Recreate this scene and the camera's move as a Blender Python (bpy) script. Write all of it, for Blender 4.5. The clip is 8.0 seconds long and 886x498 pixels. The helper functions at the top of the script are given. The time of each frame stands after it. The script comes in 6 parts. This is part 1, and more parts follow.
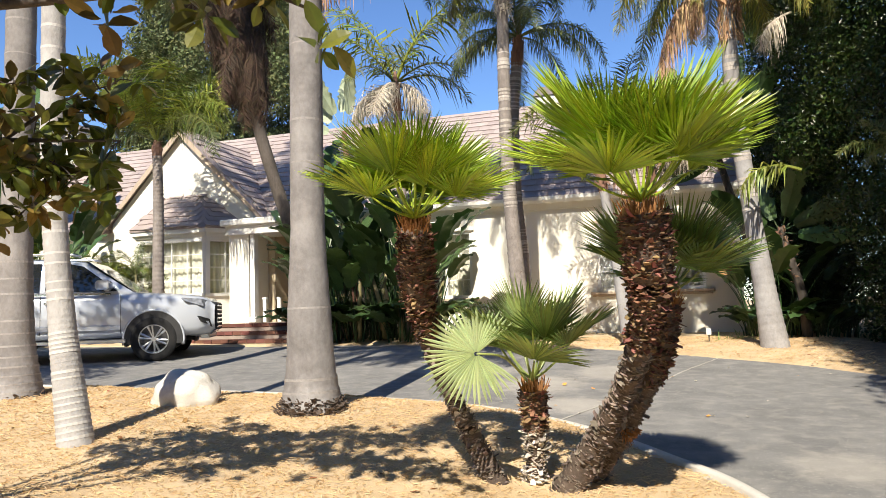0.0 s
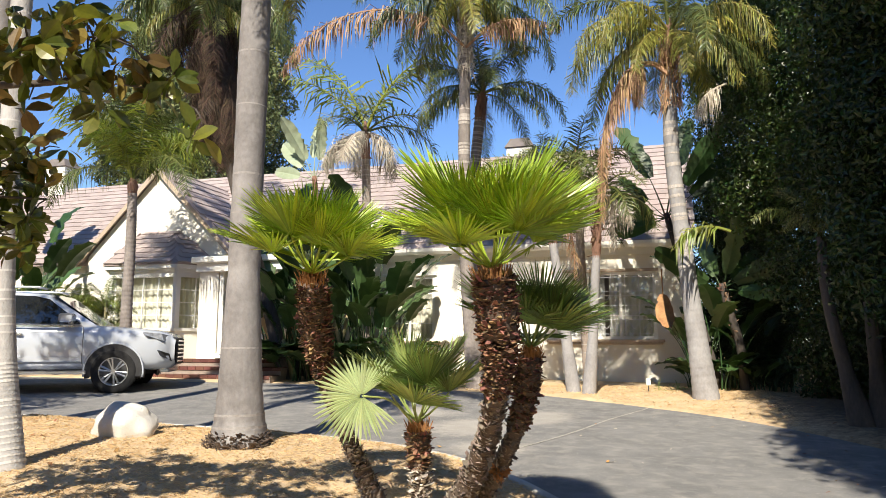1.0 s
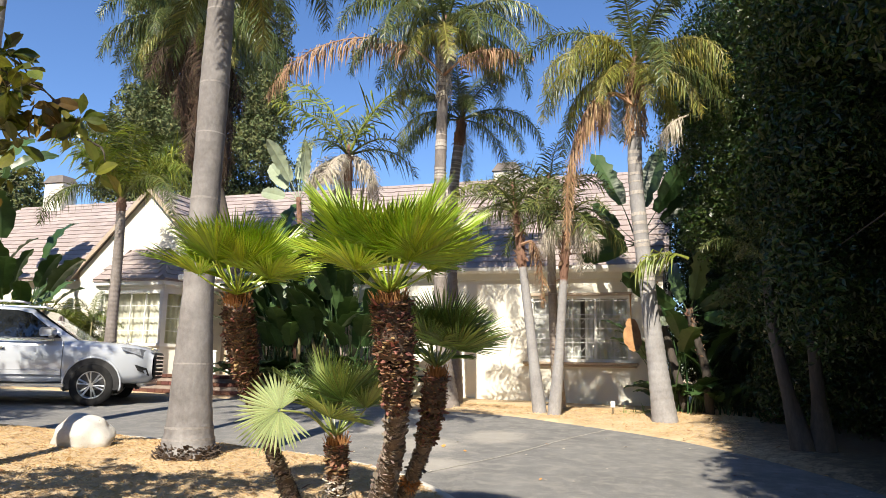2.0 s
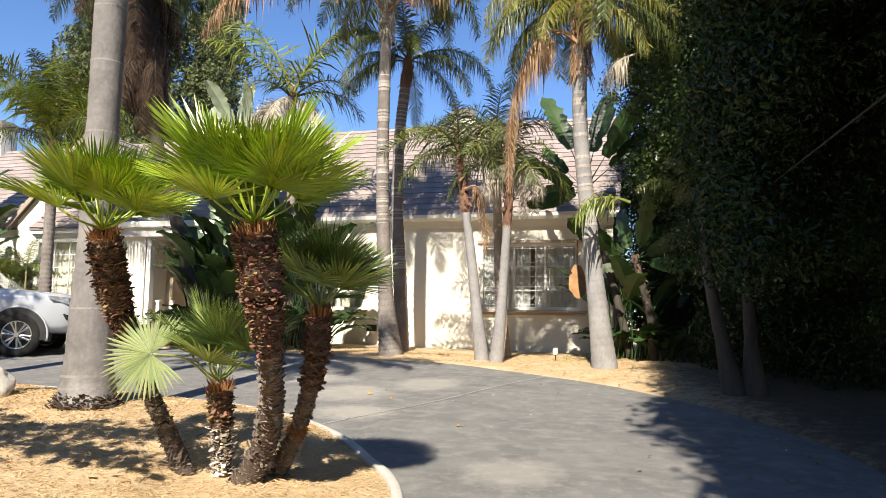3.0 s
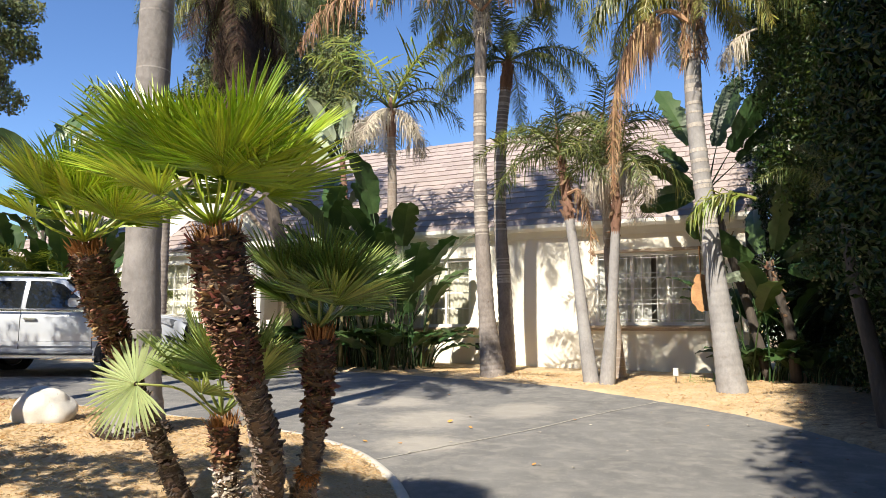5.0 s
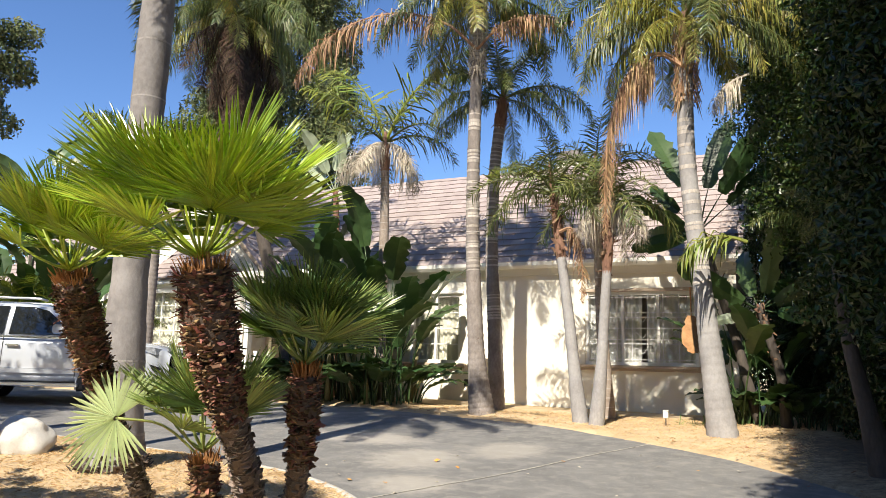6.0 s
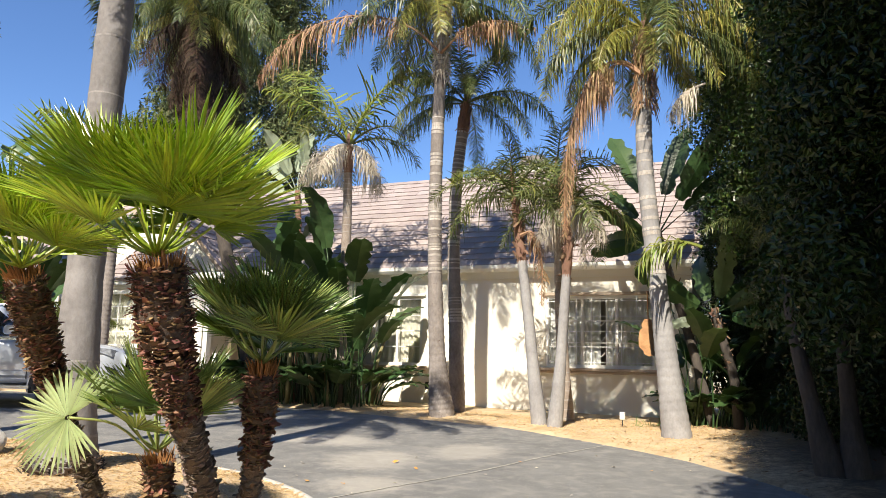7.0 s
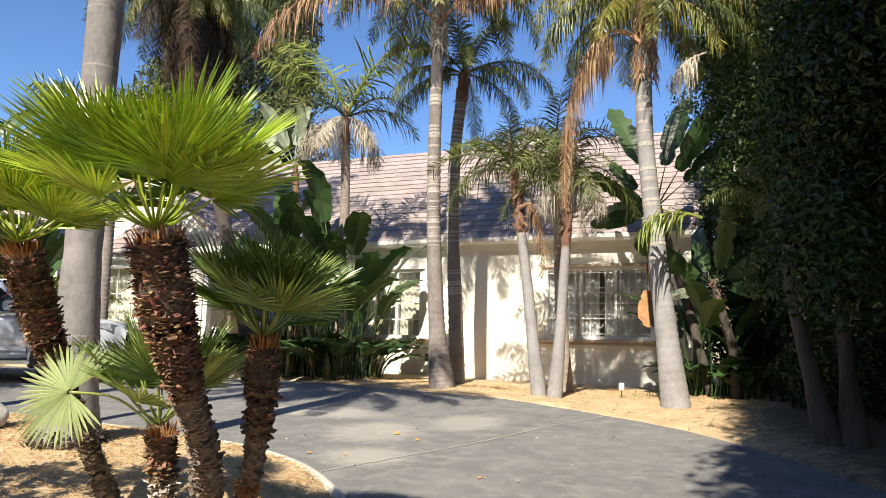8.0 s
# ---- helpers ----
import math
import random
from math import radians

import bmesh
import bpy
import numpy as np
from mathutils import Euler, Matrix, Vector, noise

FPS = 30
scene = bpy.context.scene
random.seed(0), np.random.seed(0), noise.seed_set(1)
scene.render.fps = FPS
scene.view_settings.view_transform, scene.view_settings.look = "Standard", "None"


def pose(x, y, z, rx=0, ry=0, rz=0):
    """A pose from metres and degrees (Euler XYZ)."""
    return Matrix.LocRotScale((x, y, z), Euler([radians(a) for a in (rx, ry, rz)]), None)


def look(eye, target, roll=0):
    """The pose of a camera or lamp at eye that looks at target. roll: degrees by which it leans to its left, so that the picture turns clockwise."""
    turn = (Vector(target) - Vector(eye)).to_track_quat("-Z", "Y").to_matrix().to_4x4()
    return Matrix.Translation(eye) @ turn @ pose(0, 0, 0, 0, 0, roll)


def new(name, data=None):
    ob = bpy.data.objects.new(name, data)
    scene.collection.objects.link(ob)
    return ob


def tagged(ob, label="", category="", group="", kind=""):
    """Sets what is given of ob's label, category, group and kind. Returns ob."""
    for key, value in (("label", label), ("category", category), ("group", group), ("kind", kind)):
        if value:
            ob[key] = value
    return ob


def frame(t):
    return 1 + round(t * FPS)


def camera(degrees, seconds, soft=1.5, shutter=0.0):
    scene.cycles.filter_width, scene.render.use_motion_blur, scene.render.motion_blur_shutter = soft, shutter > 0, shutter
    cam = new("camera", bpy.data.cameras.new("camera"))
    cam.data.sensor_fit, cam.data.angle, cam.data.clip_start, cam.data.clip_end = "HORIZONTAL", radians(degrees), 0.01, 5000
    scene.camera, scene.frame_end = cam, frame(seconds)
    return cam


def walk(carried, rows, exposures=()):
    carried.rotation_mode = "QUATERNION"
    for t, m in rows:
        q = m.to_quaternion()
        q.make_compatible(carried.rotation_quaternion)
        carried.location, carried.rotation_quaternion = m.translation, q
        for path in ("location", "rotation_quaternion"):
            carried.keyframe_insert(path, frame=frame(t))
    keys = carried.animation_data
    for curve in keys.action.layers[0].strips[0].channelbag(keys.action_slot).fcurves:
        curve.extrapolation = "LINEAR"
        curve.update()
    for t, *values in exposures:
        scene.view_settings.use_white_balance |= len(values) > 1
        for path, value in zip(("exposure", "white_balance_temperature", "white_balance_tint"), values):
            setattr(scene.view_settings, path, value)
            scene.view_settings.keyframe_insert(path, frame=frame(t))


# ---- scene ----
cam = camera(61.7, 8.0, soft=0.6)
PATH = [
    (0, (-0.251, 0.335, 0.804), (-0.87, 2.23, 0.964), -1.7),
    (0.5, (0.167, 0.182, 0.835), (-0.451, 2.07, 1.064), -1.0),
    (1, (0.551, -0.02, 0.841), (-0.04, 1.872, 1.109), 0.2),
    (1.2, (0.677, -0.192, 0.838), (0.103, 1.7, 1.137), 0.2),
    (2.3, (1.457, -0.137, 0.841), (0.842, 1.739, 1.161), 1.4),
    (2.5, (1.528, 0.014, 0.825), (0.93, 1.903, 1.1), 1.2),
    (3, (1.719, 0.389, 0.77), (1.179, 2.304, 0.966), 0.9),
    (3.5, (1.9, 0.799, 0.739), (1.257, 2.684, 0.928), 0.7),
    (4, (1.955, 1.192, 0.75), (1.22, 3.043, 0.93), 0.6),
    (4.5, (1.997, 1.467, 0.777), (1.12, 3.254, 0.978), 0.1),
    (6, (1.969, 1.592, 0.837), (1.115, 3.371, 1.163), 1.7),
    (6.5, (1.999, 1.557, 0.832), (1.204, 3.356, 1.192), 2.4),
    (7, (2.024, 1.562, 0.816), (1.259, 3.379, 1.154), 1.8),
    (7.5, (1.987, 1.592, 0.812), (1.249, 3.426, 1.118), 1.5),
    (8, (1.994, 1.585, 0.814), (1.232, 3.414, 1.08), 1.4),
]
walk(cam, [(t, look(eye, target, roll)) for t, eye, target, roll in PATH])

# ---- light ----
SUN_FROM = Vector((0.07, -1.0, 0.97)).normalized()
sun = new("sun", bpy.data.lights.new("sun", "SUN"))
sun.data.energy, sun.data.angle, sun.data.color = 5.0, radians(0.55), (1.0, 0.915, 0.765)
sun.matrix_world = look(tuple(SUN_FROM * 60), (0, 0, 0))
world = bpy.data.worlds.new("sky")
scene.world = world
world.use_nodes = True
wn = world.node_tree.nodes
sky = wn.new("ShaderNodeTexSky")
sky.sky_type, sky.sun_disc = "NISHITA", False
sky.sun_elevation = math.asin(SUN_FROM.z)
sky.sun_rotation = math.atan2(SUN_FROM.x, SUN_FROM.y)
sky.altitude, sky.air_density, sky.dust_density, sky.ozone_density = 1500, 1.0, 0.0, 3.0
deep = wn.new("ShaderNodeHueSaturation")
deep.inputs["Saturation"].default_value = 1.13
deep.inputs["Hue"].default_value = 0.506
world.node_tree.links.new(sky.outputs[0], deep.inputs["Color"])
world.node_tree.links.new(deep.outputs[0], wn["Background"].inputs[0])
wn["Background"].inputs[1].default_value = 0.122
scene.view_settings.exposure = 0.72


# ---- materials ----
def tint(c, k):
    return tuple(min(1.0, v * k) for v in c[:3]) + (1.0,)


def surface(name, a, b, scale=4.0, fine=40.0, rough=0.8, bump=0.2, metal=0.0, speck=None, speck_at=0.62, piece=0.0, island=0.0,
            patch=None, stretch=(1, 1, 1), translucent=0.0, coat=0.0, gloss=0.5):
    """A procedural surface: two colours mixed by coarse and fine noise, with specks, relief and a change from piece to piece."""
    m = bpy.data.materials.new(name)
    m.use_nodes = True
    nt = m.node_tree
    N, L = nt.nodes, nt.links
    bsdf = N["Principled BSDF"]
    tc = N.new("ShaderNodeTexCoord")
    mp = N.new("ShaderNodeMapping")
    mp.inputs["Scale"].default_value = stretch
    L.new(tc.outputs["Object"], mp.inputs[0])

    def noisy(sc, detail=4.0, rg=0.6):
        n = N.new("ShaderNodeTexNoise")
        n.inputs["Scale"].default_value, n.inputs["Detail"].default_value, n.inputs["Roughness"].default_value = sc, detail, rg
        L.new(mp.outputs[0], n.inputs["Vector"])
        return n.outputs["Fac"]

    def math_node(op, x, y):
        n = N.new("ShaderNodeMath")
        n.operation = op
        for i, v in enumerate((x, y)):
            if isinstance(v, (int, float)):
                n.inputs[i].default_value = v
            else:
                L.new(v, n.inputs[i])
        return n.outputs[0]

    def ramp(fac, lo, hi):
        n = N.new("ShaderNodeMapRange")
        n.inputs["From Min"].default_value, n.inputs["From Max"].default_value = lo, hi
        L.new(fac, n.inputs["Value"])
        return n.outputs[0]

    def mix(fac, x, y, kind="MIX"):
        n = N.new("ShaderNodeMix")
        n.data_type, n.blend_type = "RGBA", kind
        for i, v in ((0, fac), (6, x), (7, y)):
            if isinstance(v, (int, float, tuple)):
                n.inputs[i].default_value = v
            else:
                L.new(v, n.inputs[i])
        return n.outputs[2]

    coarse, small = noisy(scale), noisy(fine, 3.0, 0.7)
    fac = ramp(math_node("ADD", math_node("MULTIPLY", coarse, 0.65), math_node("MULTIPLY", small, 0.35)), 0.34, 0.66)
    col = mix(fac, tint(a, 1), tint(b, 1))
    if speck:
        col = mix(ramp(noisy(fine * 0.45, 5.0, 0.75), speck_at, speck_at + 0.06), col, tint(speck, 1))
    if patch:
        pc, ps, lo, hi, amount = patch
        w = ramp(noisy(ps, 6.0, 0.62), lo, hi)
        col = mix(math_node("MULTIPLY", w, amount), col, tint(pc, 1))
    if piece or island:
        if piece:
            rnd = N.new("ShaderNodeObjectInfo").outputs["Random"]
        else:
            rnd = N.new("ShaderNodeNewGeometry").outputs["Random Per Island"]
        k = piece or island
        hs = N.new("ShaderNodeHueSaturation")
        L.new(math_node("ADD", math_node("MULTIPLY", rnd, k), 1.0 - k * 0.5), hs.inputs["Value"])
        L.new(math_node("ADD", math_node("MULTIPLY", math_node("FRACT", math_node("MULTIPLY", rnd, 7.31), 0.0), k * 0.07), 0.5 - k * 0.035), hs.inputs["Hue"])
        L.new(col, hs.inputs["Color"])
        col = hs.outputs[0]
    L.new(col, bsdf.inputs["Base Color"])
    bsdf.inputs["Roughness"].default_value, bsdf.inputs["Metallic"].default_value = rough, metal
    bsdf.inputs["Specular IOR Level"].default_value = gloss
    if coat:
        bsdf.inputs["Coat Weight"].default_value, bsdf.inputs["Coat Roughness"].default_value = coat, 0.05
    if bump:
        bp = N.new("ShaderNodeBump")
        bp.inputs["Strength"].default_value, bp.inputs["Distance"].default_value = bump, 0.02
        L.new(math_node("ADD", math_node("MULTIPLY", small, 0.6), coarse), bp.inputs["Height"])
        L.new(bp.outputs[0], bsdf.inputs["Normal"])
    if translucent:
        tr = N.new("ShaderNodeBsdfTranslucent")
        L.new(mix(1.0, col, (1.0, 1.0, 0.55, 1.0), "MULTIPLY"), tr.inputs["Color"])
        ms = N.new("ShaderNodeMixShader")
        ms.inputs[0].default_value = translucent
        L.new(bsdf.outputs[0], ms.inputs[1])
        L.new(tr.outputs[0], ms.inputs[2])
        L.new(ms.outputs[0], N["Material Output"].inputs["Surface"])
    return m


def clear_glass(name, colour=(0.96, 0.98, 0.98), rough=0.02):
    m = bpy.data.materials.new(name)
    m.use_nodes = True
    nt = m.node_tree
    b = nt.nodes["Principled BSDF"]
    b.inputs["Base Color"].default_value = tint(colour, 1)
    b.inputs["Roughness"].default_value = rough
    b.inputs["Transmission Weight"].default_value = 1.0
    b.inputs["IOR"].default_value = 1.05
    b.inputs["Coat Weight"].default_value = 0.6
    b.inputs["Coat Roughness"].default_value = 0.02
    return m


ASPHALT = surface("asphalt", (0.15, 0.148, 0.146), (0.24, 0.234, 0.225), 2.2, 130, 0.92, 0.6, speck=(0.42, 0.40, 0.37), speck_at=0.60, patch=((0.34, 0.32, 0.29), 5.5, 0.48, 0.66, 0.5))


def add_stains_and_shade(m, spots, colour):
    """Ragged patches at given places on a surface: dusty spills, and painted shade."""
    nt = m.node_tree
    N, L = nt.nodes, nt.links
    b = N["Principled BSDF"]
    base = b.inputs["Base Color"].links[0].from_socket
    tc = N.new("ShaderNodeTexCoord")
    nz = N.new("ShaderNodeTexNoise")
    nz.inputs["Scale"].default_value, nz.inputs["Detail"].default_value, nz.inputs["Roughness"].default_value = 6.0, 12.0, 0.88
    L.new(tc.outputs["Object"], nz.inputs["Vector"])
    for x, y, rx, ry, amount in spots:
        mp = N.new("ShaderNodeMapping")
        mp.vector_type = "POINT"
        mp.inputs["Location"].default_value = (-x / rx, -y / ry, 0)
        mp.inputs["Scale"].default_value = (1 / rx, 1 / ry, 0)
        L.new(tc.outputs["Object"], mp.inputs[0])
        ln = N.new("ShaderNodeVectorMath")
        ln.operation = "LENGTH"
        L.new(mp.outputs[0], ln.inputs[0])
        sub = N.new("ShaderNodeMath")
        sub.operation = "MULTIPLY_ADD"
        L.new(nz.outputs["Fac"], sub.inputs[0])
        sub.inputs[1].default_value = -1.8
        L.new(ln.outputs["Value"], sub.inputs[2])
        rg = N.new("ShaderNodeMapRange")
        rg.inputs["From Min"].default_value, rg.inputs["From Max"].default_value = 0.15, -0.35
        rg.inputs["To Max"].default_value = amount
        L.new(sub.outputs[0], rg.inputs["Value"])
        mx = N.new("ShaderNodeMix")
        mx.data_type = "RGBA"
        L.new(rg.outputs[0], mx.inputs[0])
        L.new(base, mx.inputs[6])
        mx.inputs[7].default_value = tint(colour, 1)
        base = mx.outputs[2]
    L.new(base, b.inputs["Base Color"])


add_stains_and_shade(ASPHALT, [(-2.0, 9.3, 0.6, 0.8, 0.42), (-1.3, 10.4, 0.5, 0.8, 0.38), (-3.3, 10.4, 0.9, 0.6, 0.45), (-1.4, 8.0, 0.5, 0.5, 0.42), (0.7, 6.0, 0.4, 0.5, 0.3)], (0.58, 0.53, 0.46))
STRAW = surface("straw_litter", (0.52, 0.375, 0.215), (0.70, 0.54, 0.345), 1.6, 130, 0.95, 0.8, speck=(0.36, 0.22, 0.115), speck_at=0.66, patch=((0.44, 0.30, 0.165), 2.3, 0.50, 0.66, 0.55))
# dark soil under the ficus, darkened further to stand in for its shade
add_stains_and_shade(STRAW, [(4.2, 11.0, 2.4, 5.0, 0.8), (3.4, 12.6, 1.9, 3.0, 0.7), (5.0, 7.5, 2.6, 3.5, 0.8)], (0.08, 0.058, 0.04))
STRAW_BLADE = surface("straw_blades", (0.56, 0.39, 0.20), (0.80, 0.62, 0.38), 2, 30, 0.9, 0, island=0.22)
KERB = surface("kerb_concrete", (0.46, 0.44, 0.40), (0.60, 0.57, 0.52), 3, 70, 0.9, 0.3, speck=(0.30, 0.27, 0.24))
STUCCO = surface("cream_stucco", (0.80, 0.76, 0.66), (0.86, 0.83, 0.74), 0.8, 120, 0.9, 0.25)
WHITE = surface("white_paint", (0.82, 0.81, 0.76), (0.88, 0.87, 0.83), 2, 60, 0.5, 0.05)
SILL = surface("sill_wood", (0.42, 0.33, 0.25), (0.55, 0.45, 0.35), 3, 60, 0.7, 0.2)
TILE = surface("roof_tile", (0.32, 0.262, 0.247), (0.42, 0.352, 0.332), 1.1, 50, 0.85, 0.3, piece=0.22)
TILE_I = surface("roof_tile_run", (0.32, 0.262, 0.247), (0.42, 0.352, 0.332), 1.1, 50, 0.85, 0.3, island=0.22)
TRUNK_GREY = surface("grey_palm_bark", (0.155, 0.143, 0.14), (0.29, 0.275, 0.273), 2.6, 22, 0.9, 0.5, speck=(0.16, 0.14, 0.13), speck_at=0.68, stretch=(1, 1, 0.8), patch=((0.42, 0.40, 0.39), 1.7, 0.52, 0.68, 0.6))
RING_LINE = surface("trunk_ring_line", (0.24, 0.22, 0.21), (0.38, 0.36, 0.35), 5, 40, 0.9, 0.3)
TRUNK_ASH = surface("ash_palm_bark", (0.25, 0.238, 0.237), (0.40, 0.387, 0.382), 3.0, 26, 0.9, 0.5, speck=(0.20, 0.17, 0.15), speck_at=0.68, stretch=(1, 1, 0.7), patch=((0.20, 0.18, 0.17), 2.4, 0.56, 0.7, 0.5))
TRUNK_PALE = surface("pale_palm_bark", (0.31, 0.30, 0.295), (0.50, 0.485, 0.475), 3.2, 30, 0.9, 0.6, speck=(0.20, 0.17, 0.15), speck_at=0.64, stretch=(1, 1, 0.6), patch=((0.22, 0.20, 0.19), 3.0, 0.55, 0.7, 0.5))
TRUNK_BROWN = surface("brown_palm_bark", (0.22, 0.17, 0.14), (0.42, 0.36, 0.31), 4.0, 26, 0.9, 0.6, speck=(0.12, 0.08, 0.06), speck_at=0.62, stretch=(1, 1, 0.7))
TRUNK_MID = surface("weathered_palm_bark", (0.15, 0.128, 0.115), (0.34, 0.30, 0.275), 3.5, 26, 0.9, 0.6, speck=(0.14, 0.10, 0.08), speck_at=0.63, stretch=(1, 1, 0.6))
# darker copy of dead leaf; the crown's shade over the skirt is in its colour
FEATHER_DEAD_SHADED = surface("shaded_dead_leaf", (0.03, 0.018, 0.011), (0.10, 0.06, 0.033), 3, 30, 0.85, 0, island=1.1)
SCAR_PALE = surface("pale_leaf_scar", (0.50, 0.48, 0.46), (0.62, 0.60, 0.58), 6, 40, 0.9, 0.3)
RING_WORN = surface("worn_ring", (0.34, 0.30, 0.27), (0.60, 0.55, 0.50), 9, 40, 0.9, 0.5, speck=(0.22, 0.17, 0.14), speck_at=0.6, stretch=(3, 3, 0.6))
SCAR = surface("leaf_scar", (0.30, 0.26, 0.23), (0.44, 0.40, 0.36), 6, 40, 0.9, 0.4)
ROOTS = surface("root_mat", (0.055, 0.04, 0.032), (0.15, 0.11, 0.085), 8, 40, 0.95, 0.8)
BOOT = surface("dead_leaf_base", (0.075, 0.034, 0.02), (0.27, 0.145, 0.085), 6, 50, 0.8, 0.5, island=1.3)
BOOT_PALE = surface("weathered_leaf_base", (0.22, 0.16, 0.12), (0.80, 0.74, 0.66), 6, 50, 0.9, 0.5, island=1.0)
BOOT_GREY = surface("old_leaf_base", (0.11, 0.085, 0.07), (0.28, 0.225, 0.185), 6, 50, 0.9, 0.5, island=0.9)
FIBRE = surface("orange_fibre", (0.30, 0.13, 0.045), (0.48, 0.24, 0.09), 9, 60, 0.9, 0.6, stretch=(1, 1, 0.3))
FAN = surface("fan_palm_leaf", (0.19, 0.30, 0.018), (0.42, 0.53, 0.055), 3, 30, 0.3, 0, island=0.5, translucent=0.22, gloss=0.7)
FAN_DARK = surface("fan_palm_leaf_green", (0.10, 0.17, 0.035), (0.24, 0.33, 0.09), 3, 30, 0.32, 0, island=0.8, translucent=0.2, gloss=0.7)
FAN_MID = surface("fan_palm_leaf_soft", (0.15, 0.225, 0.05), (0.34, 0.42, 0.14), 3, 30, 0.35, 0, island=0.7, translucent=0.22, gloss=0.6)
FAN_PALE = surface("fan_palm_leaf_pale", (0.36, 0.44, 0.20), (0.48, 0.55, 0.30), 3, 30, 0.5, 0, island=0.3, translucent=0.25)
STALK = surface("leaf_stalk", (0.26, 0.32, 0.08), (0.40, 0.44, 0.16), 5, 30, 0.5, 0.1)
FEATHER = surface("feather_leaf", (0.042, 0.068, 0.018), (0.17, 0.20, 0.055), 1.2, 20, 0.4, 0, island=1.2, translucent=0.18)
FEATHER_Y = surface("yellowing_feather_leaf", (0.15, 0.165, 0.03), (0.42, 0.39, 0.09), 1.5, 20, 0.4, 0, island=1.1, translucent=0.25)
# lighter yellow-green copy of FEATHER, also used to show fronds as sunlit
FEATHER_BRIGHT = surface("bright_feather_leaf", (0.13, 0.19, 0.025), (0.33, 0.37, 0.07), 1.5, 20, 0.4, 0, island=0.9, translucent=0.25)
FEATHER_TAN = surface("tan_dead_leaf", (0.34, 0.20, 0.10), (0.62, 0.42, 0.25), 3, 30, 0.85, 0, island=0.7)
FEATHER_DEAD = surface("dead_feather_leaf", (0.24, 0.135, 0.07), (0.50, 0.33, 0.19), 3, 30, 0.85, 0, island=0.6)
FEATHER_GREY = surface("withered_feather_leaf", (0.42, 0.36, 0.28), (0.62, 0.56, 0.46), 3, 30, 0.85, 0, island=0.5)
SHEATH = surface("crown_sheath", (0.12, 0.06, 0.038), (0.33, 0.20, 0.13), 4, 40, 0.85, 0.6, speck=(0.06, 0.035, 0.022), speck_at=0.6, stretch=(2, 2, 0.25), island=0.5)
PADDLE = surface("paddle_leaf", (0.032, 0.07, 0.022), (0.07, 0.125, 0.04), 1.5, 25, 0.4, 0.08, piece=0.6, translucent=0.12)
PADDLE_PALE = surface("pale_paddle_leaf", (0.30, 0.36, 0.24), (0.44, 0.50, 0.36), 1.5, 25, 0.45, 0.08, translucent=0.15)
PADDLE_DRY = surface("dry_paddle_leaf", (0.26, 0.125, 0.05), (0.48, 0.27, 0.12), 6, 40, 0.8, 0.5)
CANE = surface("leaf_cane", (0.16, 0.17, 0.07), (0.33, 0.26, 0.14), 3, 30, 0.7, 0.2)
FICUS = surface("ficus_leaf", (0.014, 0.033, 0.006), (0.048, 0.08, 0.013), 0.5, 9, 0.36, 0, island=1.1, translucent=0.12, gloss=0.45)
MAGNOLIA = surface("magnolia_leaf", (0.06, 0.08, 0.014), (0.17, 0.18, 0.028), 4, 25, 0.3, 0, island=0.9, translucent=0.28)
MAGNOLIA_RUST = surface("magnolia_leaf_rust", (0.11, 0.07, 0.015), (0.23, 0.16, 0.035), 4, 25, 0.5, 0, island=0.5, translucent=0.2)
CONIFER = surface("cypress_foliage", (0.04, 0.058, 0.017), (0.18, 0.20, 0.065), 0.8, 10, 0.7, 0, island=1.0)
BARK = surface("dark_bark", (0.042, 0.035, 0.03), (0.115, 0.095, 0.08), 3, 30, 0.95, 0.7, stretch=(1, 1, 0.3))
ROCK = surface("pale_granite", (0.50, 0.48, 0.44), (0.68, 0.65, 0.60), 4, 60, 0.9, 0.8, speck=(0.30, 0.28, 0.25), speck_at=0.63)
BRICK = surface("brick", (0.11, 0.042, 0.03), (0.20, 0.085, 0.06), 5, 50, 0.85, 0.3, piece=0.5)
MORTAR = surface("mortar", (0.28, 0.22, 0.18), (0.38, 0.31, 0.26), 5, 50, 0.95, 0.3)
DOOR_WOOD = surface("door_wood", (0.16, 0.055, 0.025), (0.26, 0.10, 0.05), 3, 40, 0.45, 0.15, stretch=(1, 1, 0.2))
DARK_ROOM = surface("room_plaster", (0.34, 0.31, 0.26), (0.42, 0.39, 0.33), 2, 20, 0.9, 0)
CURTAIN = surface("sheer_curtain", (0.72, 0.72, 0.73), (0.84, 0.84, 0.85), 2, 40, 0.9, 0, translucent=0.4)
CURTAIN_CREAM = surface("cream_curtain", (0.64, 0.62, 0.52), (0.76, 0.74, 0.65), 2, 40, 0.9, 0, translucent=0.3)
METAL_WHITE = surface("white_iron", (0.74, 0.74, 0.73), (0.82, 0.82, 0.81), 5, 60, 0.5, 0)
GLASS = clear_glass("window_glass")
CAR_PAINT = surface("silver_white_paint", (0.50, 0.535, 0.595), (0.54, 0.575, 0.635), 1, 300, 0.25, 0, metal=0.1, coat=1.0)
CAR_GLASS = surface("tinted_glass", (0.012, 0.015, 0.018), (0.02, 0.022, 0.026), 1, 10, 0.03, 0, gloss=0.8)
RUBBER = surface("tyre_rubber", (0.016, 0.016, 0.017), (0.03, 0.03, 0.03), 6, 60, 0.85, 0.2, gloss=0.2)
ALLOY = surface("alloy", (0.55, 0.56, 0.58), (0.66, 0.67, 0.69), 5, 60, 0.28, 0, metal=0.9)
